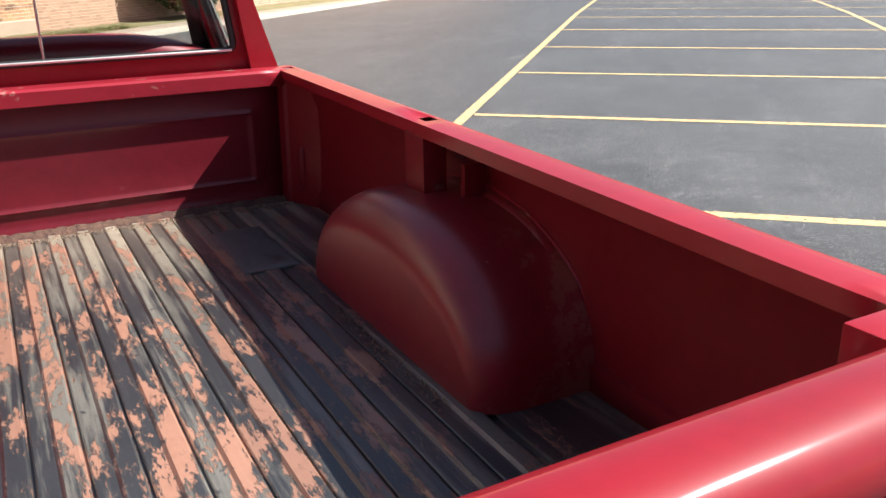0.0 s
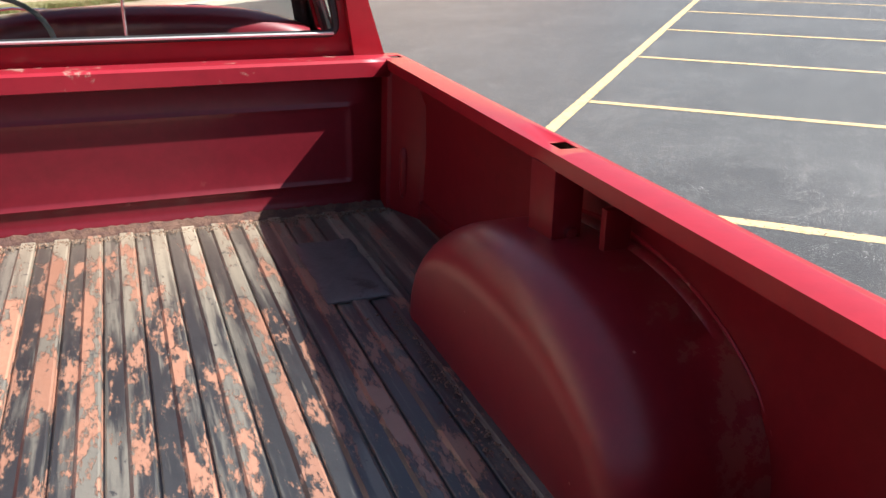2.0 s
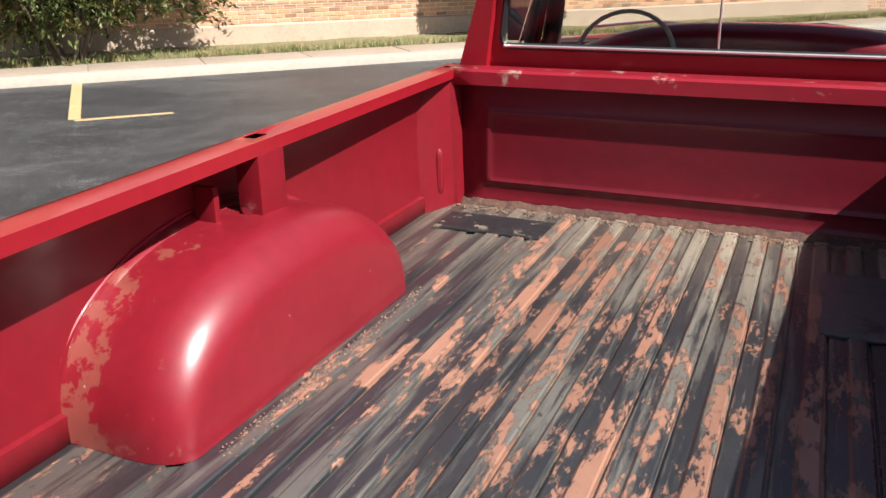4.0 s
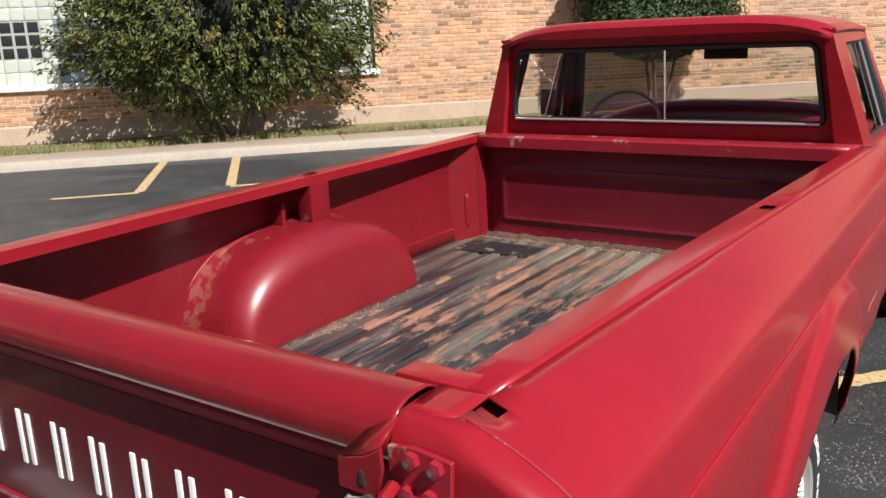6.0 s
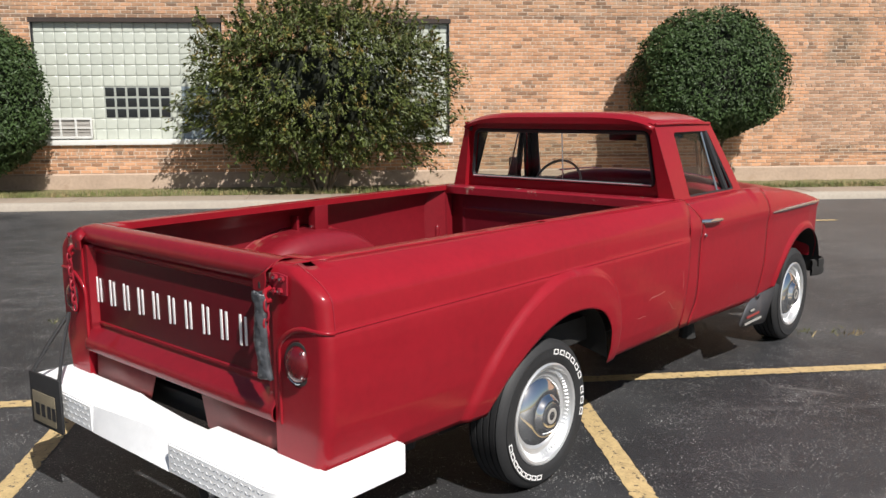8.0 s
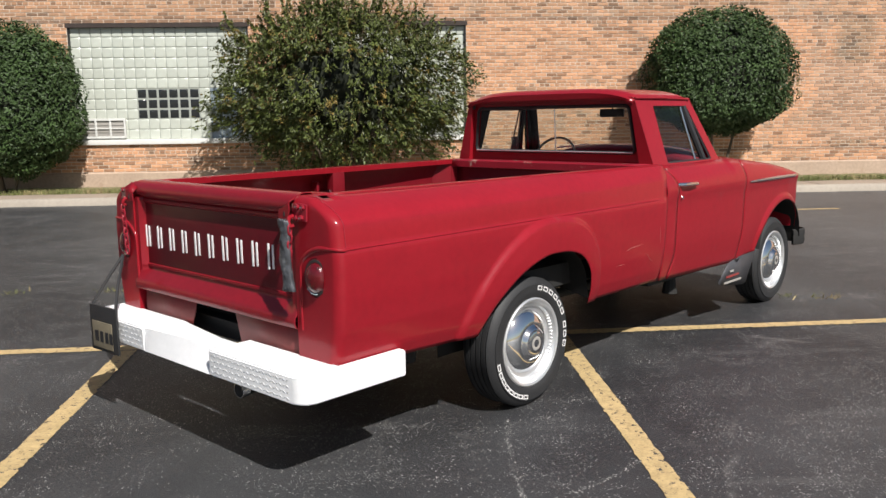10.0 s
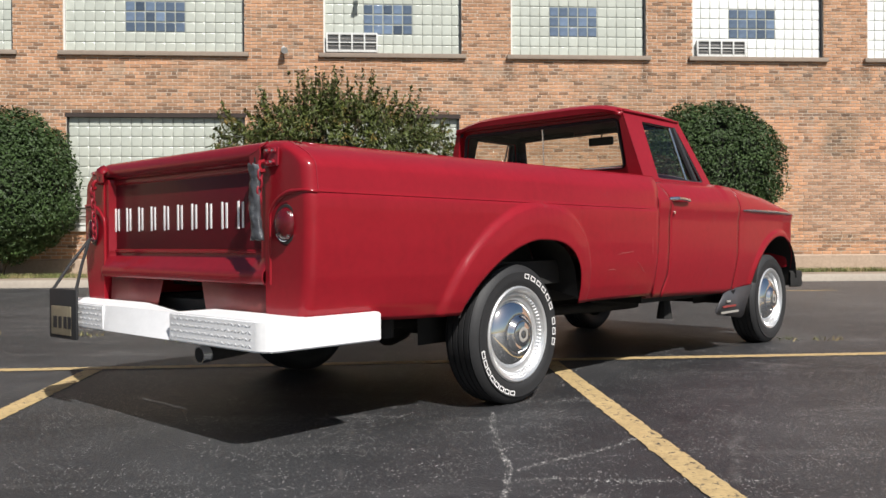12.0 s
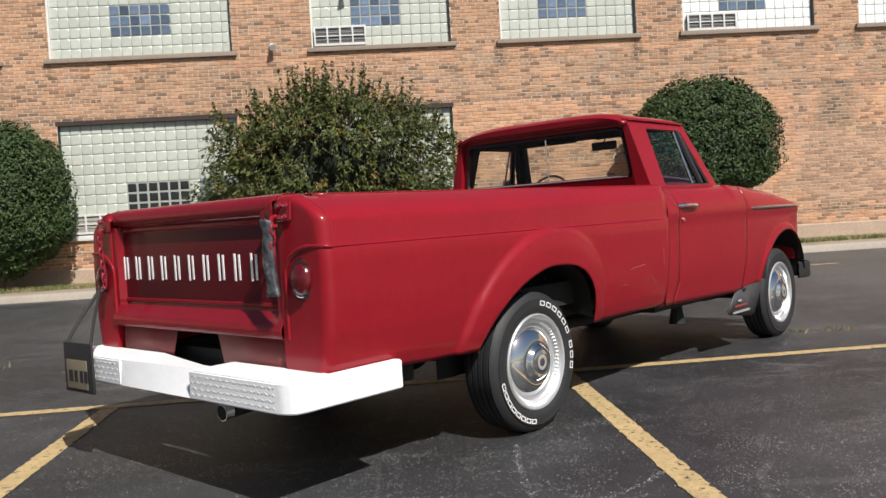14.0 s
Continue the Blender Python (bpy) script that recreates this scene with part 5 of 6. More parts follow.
def crumpled_sleeve():
    """A length of grey plastic hose, flattened and creased, hanging from the latch arm."""
    n, sides = 44, 26
    rows = []
    for i in range(n + 1):
        t = i / n
        z = lerp(1.080, 0.790, t)
        cx = 0.657 + 0.006 * math.sin(t * 9.0) + 0.014 * t
        w = 0.026 + 0.005 * math.sin(t * 13 + 1) + 0.006 * t
        row = []
        for k in range(sides):
            a = 2 * math.pi * k / sides
            p = Vector((math.cos(a), math.sin(a), t * 9))
            fold = 1 + 0.34 * noise.noise(Vector((p.x * 1.6, p.y * 1.6, p.z))) + 0.16 * noise.noise(p * 3.1)
            row.append((cx + w * math.cos(a) * (0.75 + 0.25 * fold), -0.184 + 0.017 * math.sin(a) * fold, z + 0.010 * noise.noise(p * 2.0) * (i in (0, n))))
        rows.append(row)
    bm = grid(rows, True)
    bmesh.ops.recalc_face_normals(bm, faces=bm.faces)
    return bm


part("hose_sleeve", crumpled_sleeve(), SLEEVE, truck, "crumpled grey sleeve over the tailgate chain", angle=80, thick=0.0015)

# valance under the tailgate, with the notch
for x0, x1, n0, n1 in ((-0.66, -0.212, -0.66, -0.160), (0.212, 0.66, 0.160, 0.66)):
    bm = grid([[(x0, -0.118, 0.480), (x1, -0.118, 0.480)], [(n0, -0.112, 0.620), (n1, -0.112, 0.620)]])
    part("valance", bm, MAROON, truck, "dull maroon panel under the tailgate", thick=0.004)


# belt bead round the side and over the tail lamp
def belt_bead():
    pts = [(WIDE - 0.011 - nose_in(y), y, BELT + 0.002) for y in frange(2.50, REAR + CORNER_R, 20)]
    pts += [(WIDE - CORNER_R * (1 - math.cos(a)) - 0.008 * math.cos(a), REAR + CORNER_R * (1 - math.sin(a)) + 0.003, BELT + 0.006 * math.sin(a)) for a in frange(0, math.pi / 2, 6)[1:]]
    for t in frange(0, 1, 8)[1:]:
        a = t * math.pi / 2
        pts.append((0.852 - 0.055 - 0.105 * math.sin(a) + 0.055 * (1 - t), REAR + 0.002, BELT + 0.006 - 0.085 * (1 - math.cos(a))))
    for z in frange(BELT - 0.10, 0.62, 5):
        pts.append((0.690, REAR + 0.003, z))
    return tube(pts, [0.0036] * 20 + [0.005] + [0.0075] * 6 + [0.011] * 6 + [0.009] * (len(pts) - 33), 8)


both("belt_line", belt_bead(), PAINT, truck, angle=60)



def scratch(pts):
    """A thin scrape in the paint of the bed side, down to the undercoat."""
    part("scratch", tube([(WIDE - inset(z, y) + 0.0005, y, z) for y, z in pts], [0.0005] + [0.0012] * (len(pts) - 2) + [0.0005], 5), SCRAPE, truck)


SCRAPE = mat("scraped_undercoat", (0.36, 0.14, 0.12), rough=0.6, var=0.3, grain=60)
scratch([(2.02, 0.70), (2.06, 0.712), (2.13, 0.715), (2.20, 0.722)])
scratch([(2.24, 0.66), (2.27, 0.645), (2.31, 0.61), (2.34, 0.60)])
scratch([(1.92, 0.62), (1.97, 0.625), (2.01, 0.621)])
scratch([(2.40, 0.80), (2.405, 0.76), (2.415, 0.70)])


def tail_lamp(s):
    """A tall oval lamp: a flush oval in the darkened red for its shaded recess, a black gasket, a domed dark red lens
    with a bright lower rim.
    """
    at = pose(s * 0.794, REAR - 0.001, 0.850, 0, 0, -90 + s * 10) @ Matrix.Diagonal((0.9, 0.78, 1.0, 1))
    top = part("tail_lamp", lathe([(-0.01, 0.0), (-0.004, 0.080), (0.0005, 0.082), (-0.001, 0.070)], 40), PAINT_SHADE, truck, at=at)
    part("gasket", lathe([(0.001, 0.075), (0.006, 0.073), (0.007, 0.064), (0.003, 0.060)], 40), BLACK, top)
    part("lens", lathe([(0.002, 0.064), (0.010, 0.062), (0.020, 0.055), (0.028, 0.044), (0.033, 0.032), (0.0365, 0.018), (0.0375, 0.0)], 40), LENS, top, "red glass lens")
    rim = [(0.013, 0.064 * math.cos(a), 0.064 * math.sin(a)) for a in frange(3.9 if s > 0 else 4.3, 5.0 if s > 0 else 5.4, 16)]
    part("rim_glint", tube(rim, 0.0024, 6), CHROME, top, "bright metal lens rim")
    for a in (0.9, 4.0, 5.4):
        part("screw", tube([(0.012, 0.056 * math.cos(a), 0.056 * math.sin(a)), (0.025, 0.056 * math.cos(a), 0.056 * math.sin(a))], 0.0042, 6), STEEL, top)


tail_lamp(1)
tail_lamp(-1)


# bumper
def step_block(x0, x1, wrap):
    bm = bmesh.new()
    ol = [(x0, -0.335), (x1 - 0.075, -0.335), (x1 - 0.034, -0.322), (x1 - 0.010, -0.300), (x1, -0.265), (x1, 0.215), (x1 - 0.045, 0.215), (x1 - 0.045, -0.12), (x0, -0.12)]
    lo = [bm.verts.new((x, y, 0.392)) for x, y in ol]
    hi = [bm.verts.new((x, y, 0.506)) for x, y in ol]
    bm.faces.new(hi)
    bm.faces.new(lo[::-1])
    for i in range(len(ol)):
        j = (i + 1) % len(ol)
        bm.faces.new([lo[i], lo[j], hi[j], hi[i]])
    bmesh.ops.recalc_face_normals(bm, faces=bm.faces)
    bmesh.ops.bevel(bm, geom=list(bm.edges), offset=0.006, segments=2, affect="EDGES")
    return bm


bump_r = step_block(0.285, 0.938, 1)
bumper = part("rear_bumper", bump_r, BUMPER, truck, "white painted diamond-plate step bumper")
bm = step_block(0.285, 0.905, 1)
part("bumper_end", mirrored(bm), BUMPER, bumper)
cen = bmesh.new()
# flush front face; the top dips to a shallow step at the back
cen_top = [(-0.288, -0.326, 0.505), (-0.22, -0.318, 0.505), (0.05, -0.285, 0.500), (0.2855, -0.268, 0.496), (0.2855, -0.12, 0.470), (0.05, -0.12, 0.472), (-0.20, -0.13, 0.500), (-0.288, -0.12, 0.505)]
cen_hi = [cen.verts.new(p) for p in cen_top]
cen_lo = [cen.verts.new((x, -0.333 if y < -0.2 else y, 0.394)) for x, y, z in cen_top]
for q in ((0, 1, 6, 7), (1, 2, 6), (2, 5, 6), (2, 3, 4, 5)):
    cen.faces.new([cen_hi[i] for i in q])
cen.faces.new(cen_lo[::-1])
for i in range(8):
    cen.faces.new([cen_lo[i], cen_lo[(i + 1) % 8], cen_hi[(i + 1) % 8], cen_hi[i]])
bmesh.ops.recalc_face_normals(cen, faces=cen.faces)
part("bumper_centre", cen, BUMPER, bumper)


def treads(x0, x1, z0, z1, y):
    """Rows of raised diamonds on a plate."""
    bm = bmesh.new()
    nx, nz = int((x1 - x0) / 0.022), int((z1 - z0) / 0.020)
    for i in range(nx):
        for j in range(nz):
            cx, cz = x0 + (i + 0.5) * (x1 - x0) / nx, z0 + (j + 0.5) * (z1 - z0) / nz
            s = 1 if (i + j) % 2 else -1
            d, e = Vector((0.009, 0, 0.006 * s)), Vector((-0.0022 * s, 0, 0.0034))
            c = Vector((cx, y, cz))
            q = [bm.verts.new(c + v) for v in (d, e, -d, -e)]
            t = bm.verts.new(c + Vector((0, -0.002, 0)))
            for k in range(4):
                bm.faces.new([q[k], q[(k + 1) % 4], t])
    bmesh.ops.recalc_face_normals(bm, faces=bm.faces)
    return bm


for a, b in ((0.30, 0.855), (-0.855, -0.30)):
    ob = part("diamond_tread", treads(a, b, 0.402, 0.498, -0.3355), BUMPER, bumper)
    ob["kind"] = "stuff"

# licence plate in a black holder hung on a strap
plate = tagged(new("licence_plate_holder"), "dusty plate in a black holder hanging on a strap", "licence plate")
plate.location = (-0.628, -0.362, 0.0)
plate.rotation_euler = (0, 0, radians(3))
part("holder", block(-0.130, 0.130, -0.008, 0.004, 0.335, 0.568, 0.003), RUBBER, plate)
part("plate", block(-0.105, 0.085, -0.012, -0.008, 0.352, 0.488, 0.002), PLATE, plate, "dusty tan plate")
for i, (a, b) in enumerate(((-0.08, -0.045), (-0.03, 0.0), (0.02, 0.05), (0.06, 0.09))):
    part("plate_bar", block(a, b, -0.0135, -0.012, 0.385, 0.44), TRIMDARK, plate)
for x in (-0.116, 0.116):
    part("strap", tube([(x, -0.002, 0.555), (lerp(x, -0.065, 0.5), 0.075, 0.68), (-0.065, 0.160, 0.80)], 0.008, 6), RUBBER, plate)

# exhaust, frame and axle
part("exhaust_pipe", tube([(0.43, -0.285, 0.342), (0.43, -0.10, 0.355), (0.38, 0.30, 0.40), (0.36, 1.8, 0.36), (0.30, 3.2, 0.33)], 0.033, 14), BLACK, truck)
part("exhaust_tip", tube([(0.43, -0.287, 0.342), (0.43, -0.25, 0.3445)], 0.0355, 14), STEEL, truck)
part("exhaust_mouth", tube([(0.43, -0.2885, 0.342), (0.43, -0.27, 0.343)], 0.030, 14), BLACK, truck)
both("frame_rail", block(0.36, 0.44, -0.10, 4.7, 0.42, 0.54, 0.01), BLACK, truck)
for y in (0.0, 1.15, 2.1, 3.0):
    part("cross_member", block(-0.42, 0.42, y - 0.04, y + 0.04, 0.44, 0.53, 0.008), BLACK, truck)
part("rear_axle", tube([(-0.7, RW, 0.335), (-0.14, RW, 0.335), (-0.1, RW, 0.335), (0.0, RW, 0.335), (0.1, RW, 0.335), (0.14, RW, 0.335), (0.7, RW, 0.335)], [0.045, 0.045, 0.09, 0.13, 0.09, 0.045, 0.045], 14), BLACK, truck)
part("front_axle", tube([(-0.7, FW, 0.33), (0.7, FW, 0.33)], 0.05, 10), BLACK, truck)
part("fuel_tank", block(-0.2, 0.34, 2.65, 3.3, 0.30, 0.46, 0.03), BLACK, truck)
part("jack_bracket", tube([(0.72, 0.42, 0.46), (0.72, 0.42, 0.37)], 0.05, 10), BLACK, truck)
part("step_bracket", tube([(0.70, 2.98, 0.42), (0.70, 2.98, 0.27)], [0.03, 0.055], 10), BLACK, truck)
part("underbody", block(-0.80, 0.80, 0.3, 2.4, 0.56, 0.68), BLACK, truck)
part("cab_floor", block(-0.80, 0.80, 2.50, 3.9, 0.40, 0.46), BLACK, truck)
part("engine_bay", block(-0.44, 0.44, 3.9, 4.72, 0.40, 0.90), BLACK, truck)


# wheels
def wheel(x, y, s):
    top = new("wheel")
    top.parent = truck
    top.matrix_basis = pose(x, y, WZ, 0, 0, 0 if s > 0 else 180)
    w, R, r = 0.098, 0.335, 0.224
    prof = [(-w * 0.8, r - 0.01), (-w * 1.02, r + 0.03), (-w * 1.05, r + 0.065), (-w * 0.92, R - 0.018), (-w * 0.78, R - 0.004)]
    for k in range(5):
        c = lerp(-0.066, 0.066, k / 4)
        prof += [(c - 0.0045, R), (c - 0.0035, R - 0.009), (c + 0.0035, R - 0.009), (c + 0.0045, R)]
    prof += [(w * 0.78, R - 0.004), (w * 0.92, R - 0.018), (w * 1.0, R - 0.035), (w * 1.05, r + 0.075), (w * 1.035, r + 0.06), (w * 1.05, r + 0.045), (w * 1.02, r + 0.02), (w * 0.9, r + 0.002), (w * 0.8, r - 0.01)]
    tyre = part("tyre", lathe(prof, 72), RUBBER, top, "black tyre with raised white markings", angle=30)
    part("rim", lathe([(w * 0.80, 0.232), (w * 0.98, 0.231), (w * 1.03, 0.224), (w * 0.98, 0.212), (w * 0.84, 0.206), (w * 0.72, 0.190), (w * 0.62, 0.186), (w * 0.5, 0.0)], 64), RING, top, "bright ribbed trim ring")
    rb = bmesh.new()
    for k in range(64):
        a = 2 * math.pi * k / 64
        c, d = math.cos(a), math.sin(a)
        e, g = -math.sin(a) * 0.005, math.cos(a) * 0.005
        q = [rb.verts.new(p) for p in ((w * 0.82, 0.202 * c - e, 0.202 * d - g), (w * 0.82, 0.202 * c + e, 0.202 * d + g), (w * 0.70, 0.184 * c + e, 0.184 * d + g), (w * 0.70, 0.184 * c - e, 0.184 * d - g), (w * 0.84, 0.193 * c, 0.193 * d))]
        for i in range(4):
            rb.faces.new([q[i], q[(i + 1) % 4], q[4]])
    bmesh.ops.recalc_face_normals(rb, faces=rb.faces)
    part("rim_ribs", rb, RING, top)
    part("hubcap", lathe([(w * 0.40, 0.178), (w * 0.52, 0.174), (w * 0.70, 0.158), (w * 0.86, 0.136), (w * 0.97, 0.112), (w * 1.01, 0.098), (w * 1.0, 0.092), (w * 1.04, 0.086), (w * 1.18, 0.078), (w * 1.24, 0.070), (w * 1.22, 0.060), (w * 1.26, 0.050), (w * 1.28, 0.0)], 56), CHROME, top, "chrome domed hubcap")
    part("hub_badge", lathe([(w * 1.285, 0.036), (w * 1.30, 0.033), (w * 1.30, 0.022), (w * 1.288, 0.020)], 32), PLASTIC, top)
    marks = [(-12 - 10.5 * k - 6 * (k > 5), 0.024) for k in range(9)] + [(168 - 9 * k, 0.022) for k in range(8)]
    for deg, h in marks if y < 3 else ():
        a = radians(deg)
        m = Matrix.Rotation(a, 4, "X")
        bm = bmesh.new()
        for u in (-0.018, 0.0135):
            box(bm, w * 1.040, w * 1.058, u, u + 0.0045, r + 0.046, r + 0.046 + h)
        for v in (0.0, h - 0.0045):
            box(bm, w * 1.040, w * 1.0575, -0.018, 0.018, r + 0.046 + v, r + 0.0505 + v)
        bm.transform(m)
        part("sidewall_mark", bm, LETTER, tyre, "white raised outline block")
    return top


wheel(0.802, RW, 1)
wheel(-0.802, RW, -1)
wheel(0.772, FW, 1)
wheel(-0.772, FW, -1)

# ---------------------------------------------------------------- cab
CAB_BACK = 2.540


def shoulder(y):
    """Height of the top of the body side along the cab and fender."""
    return along([(2.4, 1.160), (3.44, 1.166), (3.74, 1.150), (4.24, 1.100), (4.64, 1.040), (4.84, 1.003)], y)


def cab_x(y, z):
    zt = shoulder(y)
    crease = along([(2.4, 0.992), (3.6, 0.992), (4.84, 0.980)], y)
    wide = along([(2.4, 0.900), (2.9, 0.905), (3.8, 0.915), (4.5, 0.912), (4.72, 0.895), (4.84, 0.855)], y)
    if z > crease:
        t = (z - crease) / max(0.01, zt - crease)
        return wide - 0.006 * t - (0.085 if y < 3.5 else 0.07) * t ** 2.2
    t = (crease - z) / 0.56
    return wide - 0.010 * smooth01(t / 0.12) - 0.012 * t - 0.045 * max(0, t - 0.55) ** 1.5 * 2.2


def side_piece(y_rear, y_front, nz=22, ny=30, arch=None, low=0.44):
    """A piece of the cab's side between two edge lines y(z)."""
    rows = []
    for i in range(ny + 1):
        col = []
        u = i / ny
        ya = lerp(y_rear(0.9), y_front(0.9), u)
        lo = max(along([(2.4, 0.440), (3.6, 0.415), (4.0, 0.45), (4.84, 0.57)], ya), arch_z(ya, arch) if arch else -1)
        hi = shoulder(ya)
        for k in range(nz + 1):
            z = lerp(lo, hi, k / nz)
            y = lerp(y_rear(z), y_front(z), u)
            col.append((cab_x(y, z) + (flare(y, z, FRONT_OUT, 0.018) if arch else 0), y, z))
        rows.append(col)
    return grid(rows, flip=True)


def door_rear(z):
    return 2.690 - 0.075 * smooth01((z - 1.02) / 0.15) - 0.05 * smooth01((0.58 - z) / 0.14)


def door_front(z):
    return 3.685 - 0.03 * smooth01((0.7 - z) / 0.3)


both("cab_corner", side_piece(lambda z: CAB_BACK, lambda z: door_rear(z) - 0.004, ny=6), PAINT, truck, thick=0.003, angle=50)
door_r, door_l = both("door", side_piece(lambda z: door_rear(z) + 0.003, lambda z: door_front(z) - 0.003), PAINT, truck, thick=0.003, angle=50)
both("fender", side_piece(lambda z: door_front(z) + 0.003, lambda z: 4.84, arch=FRONT_IN, ny=60, nz=26), PAINT, truck, thick=0.003, angle=50)
both("door_seam_backing", block(0.80, 0.835, 2.58, 2.72, 0.46, 1.14), BLACK, truck)
both("door_seam_backing", block(0.80, 0.835, 3.63, 3.71, 0.46, 1.10), BLACK, truck)
part("rocker", block(-0.83, 0.83, 2.50, 3.95, 0.43, 0.47, 0.01), MAROON, truck)

for s, door in ((1, door_r), (-1, door_l)):
    hx = s * 0.902
    h = part("door_handle", tube([(hx - s * 0.012, 2.693, 1.038), (hx + s * 0.022, 2.718, 1.040), (hx + s * 0.026, 2.808, 1.038), (hx + s * 0.018, 2.898, 1.032), (hx - s * 0.005, 2.913, 1.032)], [0.012, 0.013, 0.012, 0.010, 0.007], 10), CHROME, door, "chrome pull handle")
    part("door_lock", tube([(hx - s * 0.01, 2.728, 0.955), (hx + s * 0.006, 2.728, 0.955)], 0.010, 10), CHROME, door)
    bars = ((3.52, 3.56), (3.57, 3.60), (3.61, 3.64), (3.645, 3.66))
    for a, b in bars:
        part("badge_bar", block(hx - 0.004, hx + 0.006, a, b, 1.000 - (a - 3.52) * 0.05, 1.016 - (a - 3.52) * 0.05, 0.002), STEEL, door, "bright badge bar")
    part("trim_spear", tube([(s * (cab_x(y, z) + 0.002), y, z) for y, z in ((3.73, 0.992), (3.9, 0.993), (4.3, 0.992), (4.6, 0.988), (4.825, 0.984))], [0.006, 0.011, 0.012, 0.012, 0.008], 8), STEEL, truck, "dark-edged bright trim spear")


def hood():
    """The hood from the curved foot of the windscreen forward, rising to a broad centre."""
    rows = []
    for v in frange(0, 1, 26):
        row = []
        for k in range(25):
            x = lerp(-1, 1, k / 24)
            y = lerp(3.440 + 0.145 * (1 - x * x), 4.84, v)
            w = cab_x(y, shoulder(y)) - 0.002
            crown = 0.056 * (1 - abs(x) ** 2.4) + 0.022 * smooth01((0.55 - abs(x)) / 0.2)
            crown *= (1 - 0.5 * smooth01((y - 4.5) / 0.3)) * (0.12 + 0.88 * smooth01((y - 3.5) / 0.45))
            row.append((x * w, y, shoulder(y) - 0.004 + crown))
        rows.append(row)
    return grid(rows)


part("hood", hood(), PAINT, truck, angle=50, thick=0.003)
part("nose_panel", block(-0.84, 0.84, 4.74, 4.838, 0.56, 0.995, 0.02), PAINT, truck)


def front_blade():
    """A dark channel bumper wrapping round the nose."""
    way = [(0.862, 4.74), (0.892, 4.80), (0.900, 4.87), (0.880, 4.925), (0.83, 4.955), (0.70, 4.97)]
    way += [(-x, y) for x, y in way[::-1]]
    sect = [(0.0, 0.405), (0.014, 0.412), (0.020, 0.44), (0.014, 0.47), (0.020, 0.50), (0.014, 0.528), (0.0, 0.535), (-0.006, 0.47)]
    rows = []
    for i, (x, y) in enumerate(way):
        (xa, ya), (xb, yb) = way[max(0, i - 1)], way[min(len(way) - 1, i + 1)]
        d = Vector((xb - xa, yb - ya)).normalized()
        nx, ny = -d.y, d.x
        if nx * x + ny * (y - 4.5) < 0:
            nx, ny = -nx, -ny
        rows.append([(x + nx * o, y + ny * o, z) for o, z in sect])
    bm = grid(rows, True)
    bmesh.ops.recalc_face_normals(bm, faces=bm.faces)
    return bm


part("front_bumper", front_blade(), BLACK, truck, "dark front bumper", angle=50)

# greenhouse
ROOF_Z, ROOF_X, BELT_Z, BELT_X = 1.592, 0.674, 1.158, 0.812


def gx(z):
    return lerp(BELT_X, ROOF_X, (z - BELT_Z) / (ROOF_Z - BELT_Z))


def rounded(points, r, steps=4):
    """A loop with rounded corners, in its own two axes."""
    out = []
    n = len(points)
    for i in range(n):
        p, a, b = Vector(points[i]), Vector(points[i - 1]), Vector(points[(i + 1) % n])
        u, v = (a - p).normalized() * r, (b - p).normalized() * r
        for k in range(steps + 1):
            t = k / steps
            out.append(tuple((p + u) * (1 - t) ** 2 + p * 2 * t * (1 - t) + (p + v) * t ** 2))
    return out


def frame_skin(outer, inner, lift):
    """A skin between two loops of equal count."""
    return grid([[lift(p) for p in outer], [lift(p) for p in inner]], True)


SIDE_WIN = rounded([(2.705, 1.170), (3.330, 1.172), (3.150, 1.536), (2.700, 1.536)], 0.022)
SIDE_OUT = rounded([(2.518, 1.154), (3.440, 1.156), (3.215, 1.590), (2.490, 1.590)], 0.012)


def side_lift(off):
    return lambda p: (gx(p[1]) + off, p[0], p[1])


skin = frame_skin(SIDE_OUT, SIDE_WIN, side_lift(0.0))
grid([[side_lift(0.0)(p) for p in SIDE_WIN], [side_lift(-0.035)(p) for p in SIDE_WIN]], True, bm=skin)
bmesh.ops.recalc_face_normals(skin, faces=skin.faces)
both("cab_side_frame", skin, PAINT, truck, angle=40)
both("pillar_lining", frame_skin(SIDE_OUT, SIDE_WIN, lambda p: (gx(p[1]) - 0.037, p[0], p[1])), LINER, truck)


def loop_bar(loop, lift, r):
    pts = [lift(p) for p in loop]
    return tube(pts + pts[:1], r, 6, caps=False)


both("window_seal", loop_bar(SIDE_WIN, side_lift(-0.012), 0.010), TRIMDARK, truck)
vent = tube([side_lift(-0.012)(p) for p in ((3.085, 1.532), (3.092, 1.40), (3.105, 1.172))], 0.007, 8)
both("vent_post", vent, STEEL, truck)
vent = tube([side_lift(-0.014)(p) for p in ((3.128, 1.532), (3.160, 1.40), (3.225, 1.176))], 0.022, 8)
both("vent_frame", vent, TRIMDARK, truck)
gl = bmesh.new()
gl.faces.new([gl.verts.new(side_lift(-0.02)(p)) for p in SIDE_WIN])
for o in both("side_glass", gl, GLASS, truck):
    o.visible_shadow = False


def back_y(z):
    return lerp(CAB_BACK, 2.510, (z - BELT_Z) / (ROOF_Z - BELT_Z))


BACK_WIN = rounded([(-0.664, 1.238), (0.664, 1.238), (0.620, 1.538), (-0.620, 1.538)], 0.035)
BACK_OUT = rounded([(-0.812, 1.156), (0.812, 1.156), (0.674, 1.592), (-0.674, 1.592)], 0.02)


def back_lift(off):
    return lambda p: (p[0], back_y(p[1]) + off, p[1])


